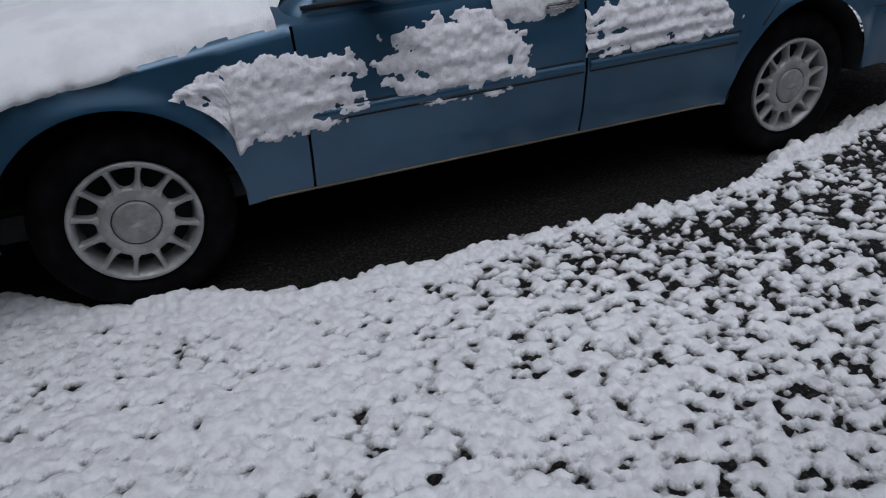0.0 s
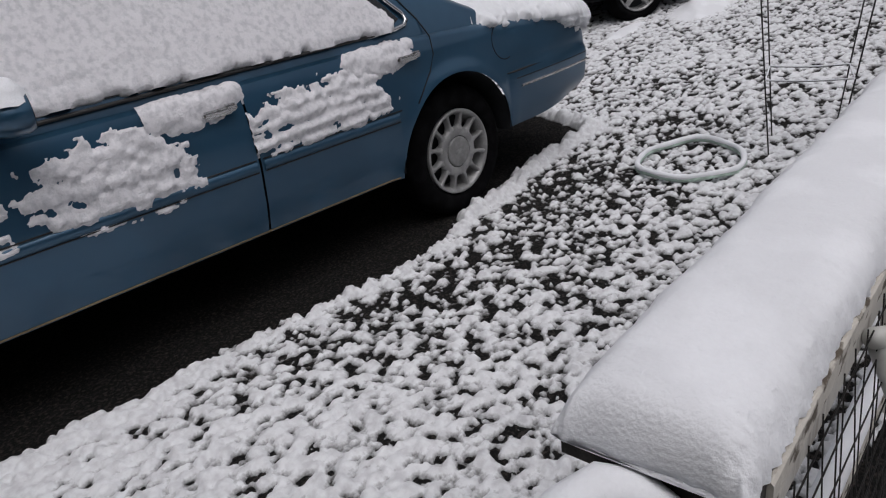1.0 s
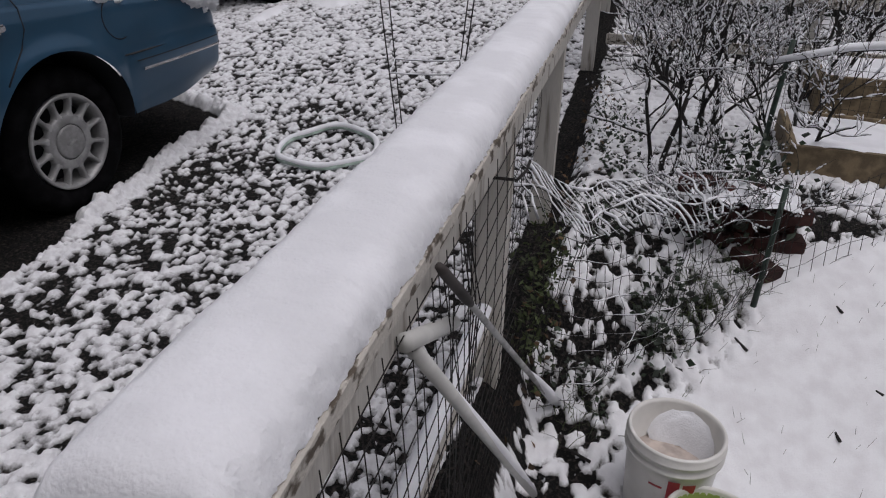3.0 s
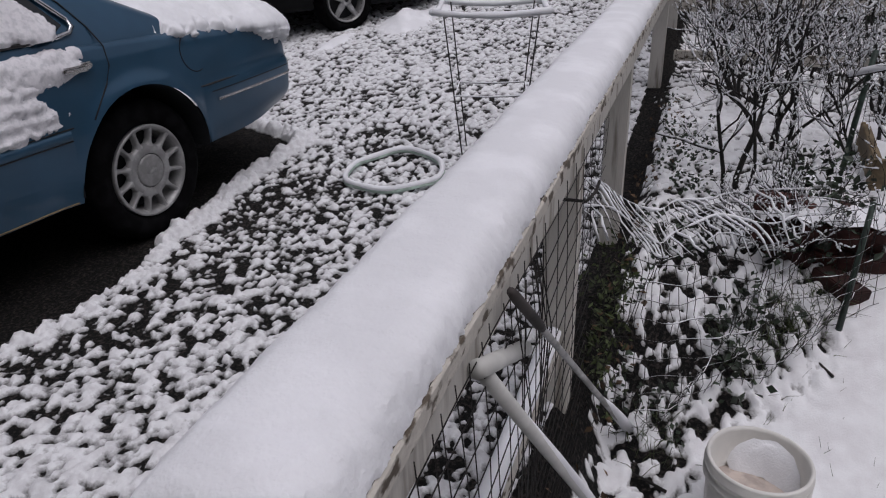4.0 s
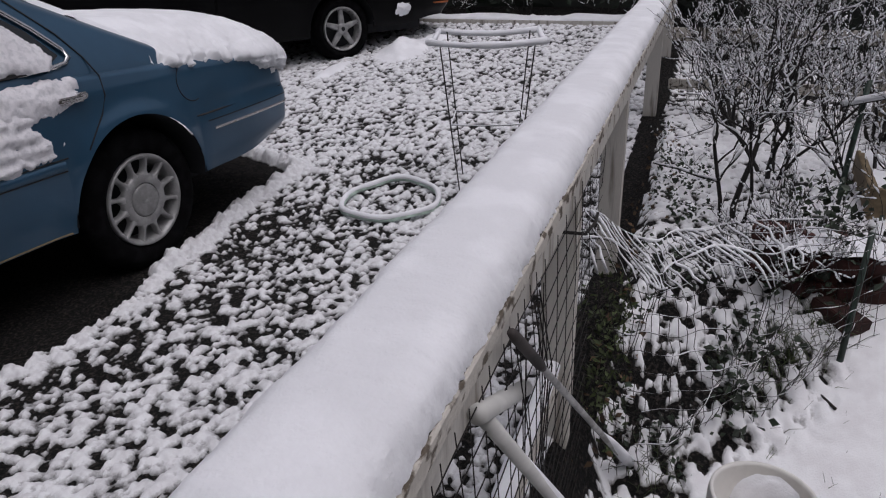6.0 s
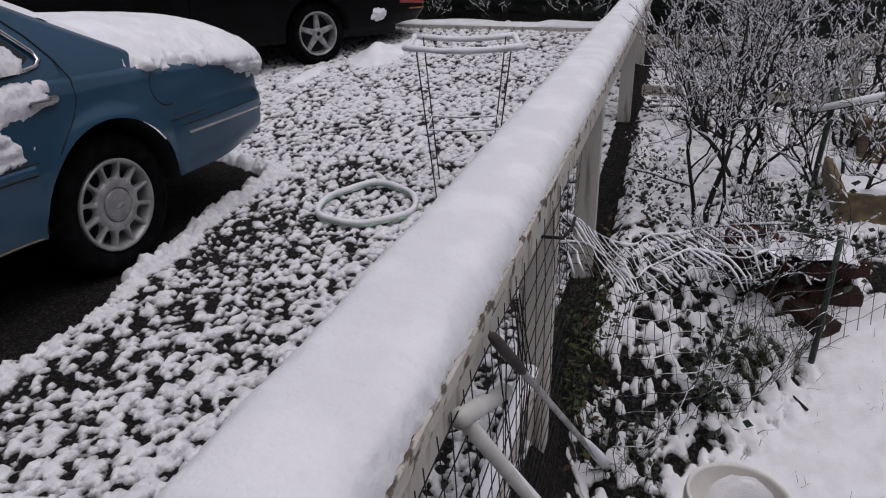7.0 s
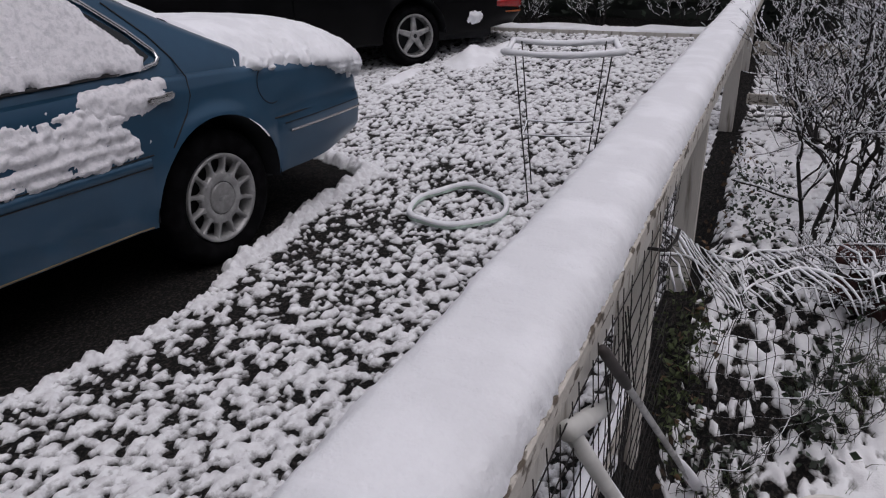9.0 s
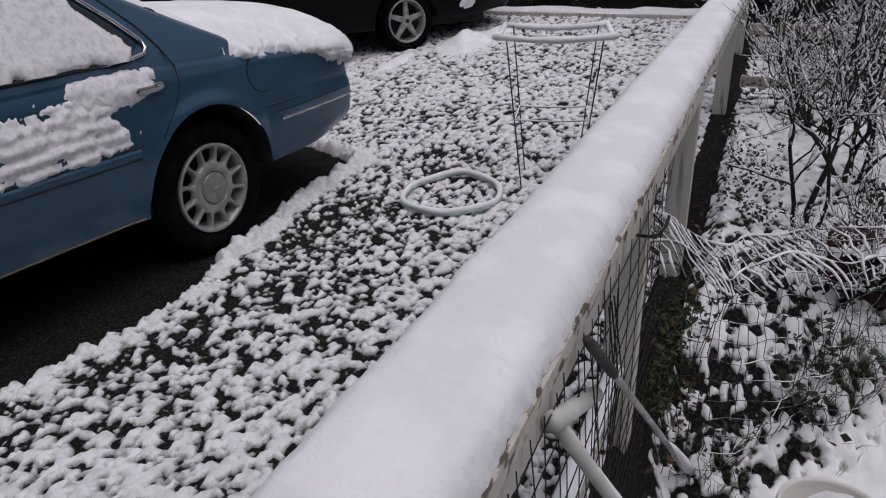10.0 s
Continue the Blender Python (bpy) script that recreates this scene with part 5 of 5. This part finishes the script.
for lay in range(4):
    for k in range(3):
        if lay == 3 and k == 2:
            continue
        b = new("brick", brick_mesh)
        b.parent = stack
        b.matrix_basis = pose(sx + 0.04 * (lay % 2) + r.uniform(-0.02, 0.02), sy + 0.10 - 0.215 * k * 0.62 + 0.05 * (lay % 2), bz + 0.03 + 0.063 * lay, r.uniform(-2, 2), r.uniform(-2, 2), 78 + r.uniform(-9, 9) + 20 * (k == 2))
for x, y, a in ((0.42, -2.99, 40),):
    b = new("brick", brick_mesh)
    b.parent = stack
    b.matrix_basis = pose(x, y, land(x, y) + 0.02, 4, -5, a)
sv = []
for i in range(24):
    for j in range(18):
        x, y = sx - 0.10 + 0.2 * i / 23, sy - 0.22 + 0.42 * j / 17
        e = min(i, 23 - i, j, 17 - j) / 6
        sv.append((x, y, bz + 0.212 + 0.035 * min(1, e) + 0.05 * (n1(x * 26, y * 26, 3) - 0.6)))
solid("brick_snow", sv, grid_faces(24, 18), SNOW, None, "snow on top of the brick stack", True, None, "snow", "", "stuff")

# ---- raised beds ----
def raised_bed(x0, x1, y0, y1, z0, z1, label):
    bed = thing("raised_bed", label, "garden bed")
    for a in ((x0, x0 + 0.04, y0, y1), (x1 - 0.04, x1, y0, y1), (x0 + 0.042, x1 - 0.042, y0, y0 + 0.04), (x0 + 0.042, x1 - 0.042, y1 - 0.04, y1)):
        part("board", box(a[0], a[1], a[2], a[3], z0, z1, 0.004, 0.002, 3), WOOD_TAN, bed)
    v = []
    for i in range(30):
        for j in range(50):
            x, y = x0 + 0.02 + (x1 - x0 - 0.04) * i / 29, y0 + 0.02 + (y1 - y0 - 0.04) * j / 49
            v.append((x, y, z1 - 0.03 + 0.05 * n1(x * 6, y * 6, 12)))
    solid("bed_snow", v, grid_faces(30, 50), SNOW, None, "snow filling the raised garden bed", True, None, "snow", "", "stuff")


raised_bed(1.25, 1.95, -5.2, -3.12, 0.02, 0.34, "dark wet wooden raised bed full of snow")
raised_bed(2.35, 3.1, -5.4, -3.35, 0.1, 0.46, "brown wooden raised bed full of snow")
bw = Tubes(4)
for k in range(44):
    y = -3.15 - 0.05 * k
    bw.add([(2.12, y, land(2.12, y)), (2.12, y + 0.006, 0.5), (2.14, y, 0.80)], 0.0013)
for k in range(8):
    bw.add([(2.12, -3.15 - 0.22 * q, 0.25 + 0.075 * k + 0.006 * math.sin(q + k)) for q in range(11)], 0.0013)
bw.done("wire_mesh", WIRE, None, "wire mesh behind the raised bed", category="wire mesh", kind="stuff")
sb = Tubes(8)
sb.add([(1.35, -2.95, 0.70), (1.45, -3.3, 0.78), (1.5, -3.8, 0.84), (1.5, -4.4, 0.90)], [0.016, 0.02, 0.022, 0.018])
sb.done("branch_snow", SNOW, None, "thick line of snow on a long cane", category="snow", kind="stuff")
cn = Tubes(6)
cn.add([(1.35, -2.95, 0.688), (1.45, -3.3, 0.765), (1.5, -3.8, 0.822), (1.5, -4.4, 0.885)], 0.009)
cn.done("cane", BARK, None, "long bent cane carrying snow", category="cane")
tp = Tubes(6)
tp.add([(1.40, -3.02, land(1.4, -3.02)), (1.41, -3.03, 0.45), (1.42, -3.05, 0.80)], 0.013)
tp.done("fence_stake", GREEN_STEEL, None, "tall dark steel stake among the shrubs", category="stake")

# ---- far side ----
back_fence = thing("back_fence", "pale wooden rails with wire at the garden's far end", "fence")
for z0, z1 in ((0.74, 0.83), (0.40, 0.47)):
    part("rail", box(3.12, 3.16, -5.6, -1.98, z0, z1, 0.004, 0.002, 4), WOOD_WHITE, back_fence)
for y in (-3.4, -4.8):
    part("post", box(3.17, 3.25, y, y + 0.08, 0.1, 0.86, 0.004, 0.002, 2), WOOD_POST, back_fence)
bw = Tubes(4)
for k in range(60):
    y = -2.0 - 0.06 * k
    bw.add([(3.11, y, 0.22), (3.11, y, 0.80)], 0.0014)
for k in range(7):
    bw.add([(3.11, -2.0 - 0.4 * q, 0.25 + 0.085 * k) for q in range(10)], 0.0014)
bw.done("wire_mesh", WIRE, None, "square wire mesh on the far rails", category="wire mesh", kind="stuff")
timber = thing("edging_timber", "long weathered edging timber topped with snow", "timber")
TX = 5.75
tz = land(TX, 0.5)
part("beam", box(TX, TX + 0.14, -1.6, 5.0, tz - 0.06, tz + 0.05, 0.008, 0.004, 4), WOOD_POST, timber)
part("beam", box(TX + 0.145, TX + 0.28, -1.6, 5.0, tz - 0.06, tz + 0.07, 0.008, 0.004, 4), WOOD_DARK, timber)
v = []
for i in range(160):
    y = -1.6 + 6.6 * i / 159
    h = 0.03 * (0.3 + 1.2 * n1(y * 5, 1, 5))
    for x, q, z0 in ((TX + 0.01, 0, 0.05), (TX + 0.015, 0.7, 0.05), (TX + 0.10, 1, 0.05), (TX + 0.15, 1, 0.07), (TX + 0.25, 1, 0.07), (TX + 0.278, 0.6, 0.07), (TX + 0.28, 0, 0.05)):
        v.append((x, y, tz + z0 + q * h))
solid("timber_snow", v, grid_faces(160, 7), SNOW, None, "snow along the edging timber", True, None, "snow", "", "stuff")


def hedge_place(x0, x1, y0, y1, h, k):
    def place(r):
        x, y = r.uniform(x0, x1), r.uniform(y0, y1)
        z = land(min(x, 8), y) + h * r.random() ** 0.8
        if n1(y * 1.6, z * 1.6, k) < 0.30:
            return None
        return Vector((x, y, z))
    return place


hedge = thing("hedge", "dark evergreen hedge with snow caught in it", "hedge")
core = box(6.75, 7.6, -7.0, 9.0, 0.2, 2.6, 0.1, 0.06, 20)
part("core", core, HEDGE, hedge, smooth=False)
part("core", box(5.9, 6.7, -8.0, -2.2, 0.1, 2.4, 0.1, 0.06, 14), HEDGE, hedge, smooth=False)
ob = leaves("foliage", 5000, hedge_place(5.4, 6.0, -7.5, -2.3, 2.3, 33), 0.06, HEDGE, "", 33, "", parent=hedge)
for key in ("label", "category"):
    if key in ob:
        del ob[key]
ob = leaves("foliage", 9000, hedge_place(6.15, 6.85, -6.5, 8.5, 2.5, 31), 0.075, HEDGE, "", 31, "", parent=hedge)
for key in ("label", "category"):
    if key in ob:
        del ob[key]
for k, y in enumerate((-0.9, 0.1, 1.0, 2.0, 3.1)):
    shrub((6.25, y, land(6.25, y)), 6, 0.7, 0.8, 100 + k, "low snowy twigs along the edging timber", level=3, thick=0.008, white=0.9)
for k, (x, y) in enumerate(((4.6, -2.7), (4.4, -3.8), (5.2, -2.2), (4.9, -4.8))):
    shrub((x, y, land(x, y)), 5, 1.7, 0.45, 120 + k, "tall bare shrub behind the garden with snow", level=4, thick=0.016)
# snow bank beside the black car
v = []
for i in range(70):
    for j in range(40):
        x, y = 3.05 + 2.3 * i / 69, 0.35 + 1.1 * j / 39
        c = math.exp(-((x - 4.45 - 0.2 * (y - 0.8)) / 0.36) ** 2 - ((y - 0.86) / 0.22) ** 2) * 0.15 + math.exp(-((x - 3.65) / 0.4) ** 2 - ((y - 1.22) / 0.10) ** 2) * 0.07 + math.exp(-((x - 5.0) / 0.22) ** 2 - ((y - 0.72) / 0.14) ** 2) * 0.07
        v.append((x, y, land(x, y) - 0.035 + c * (0.75 + 0.5 * n1(x * 7, y * 7, 44)) + 0.02 * n1(x * 18, y * 18, 45)))
solid("snow_bank", v, grid_faces(70, 40), SNOW, None, "small bank of pushed snow beside the black car", True, None, "snow", "", "stuff")
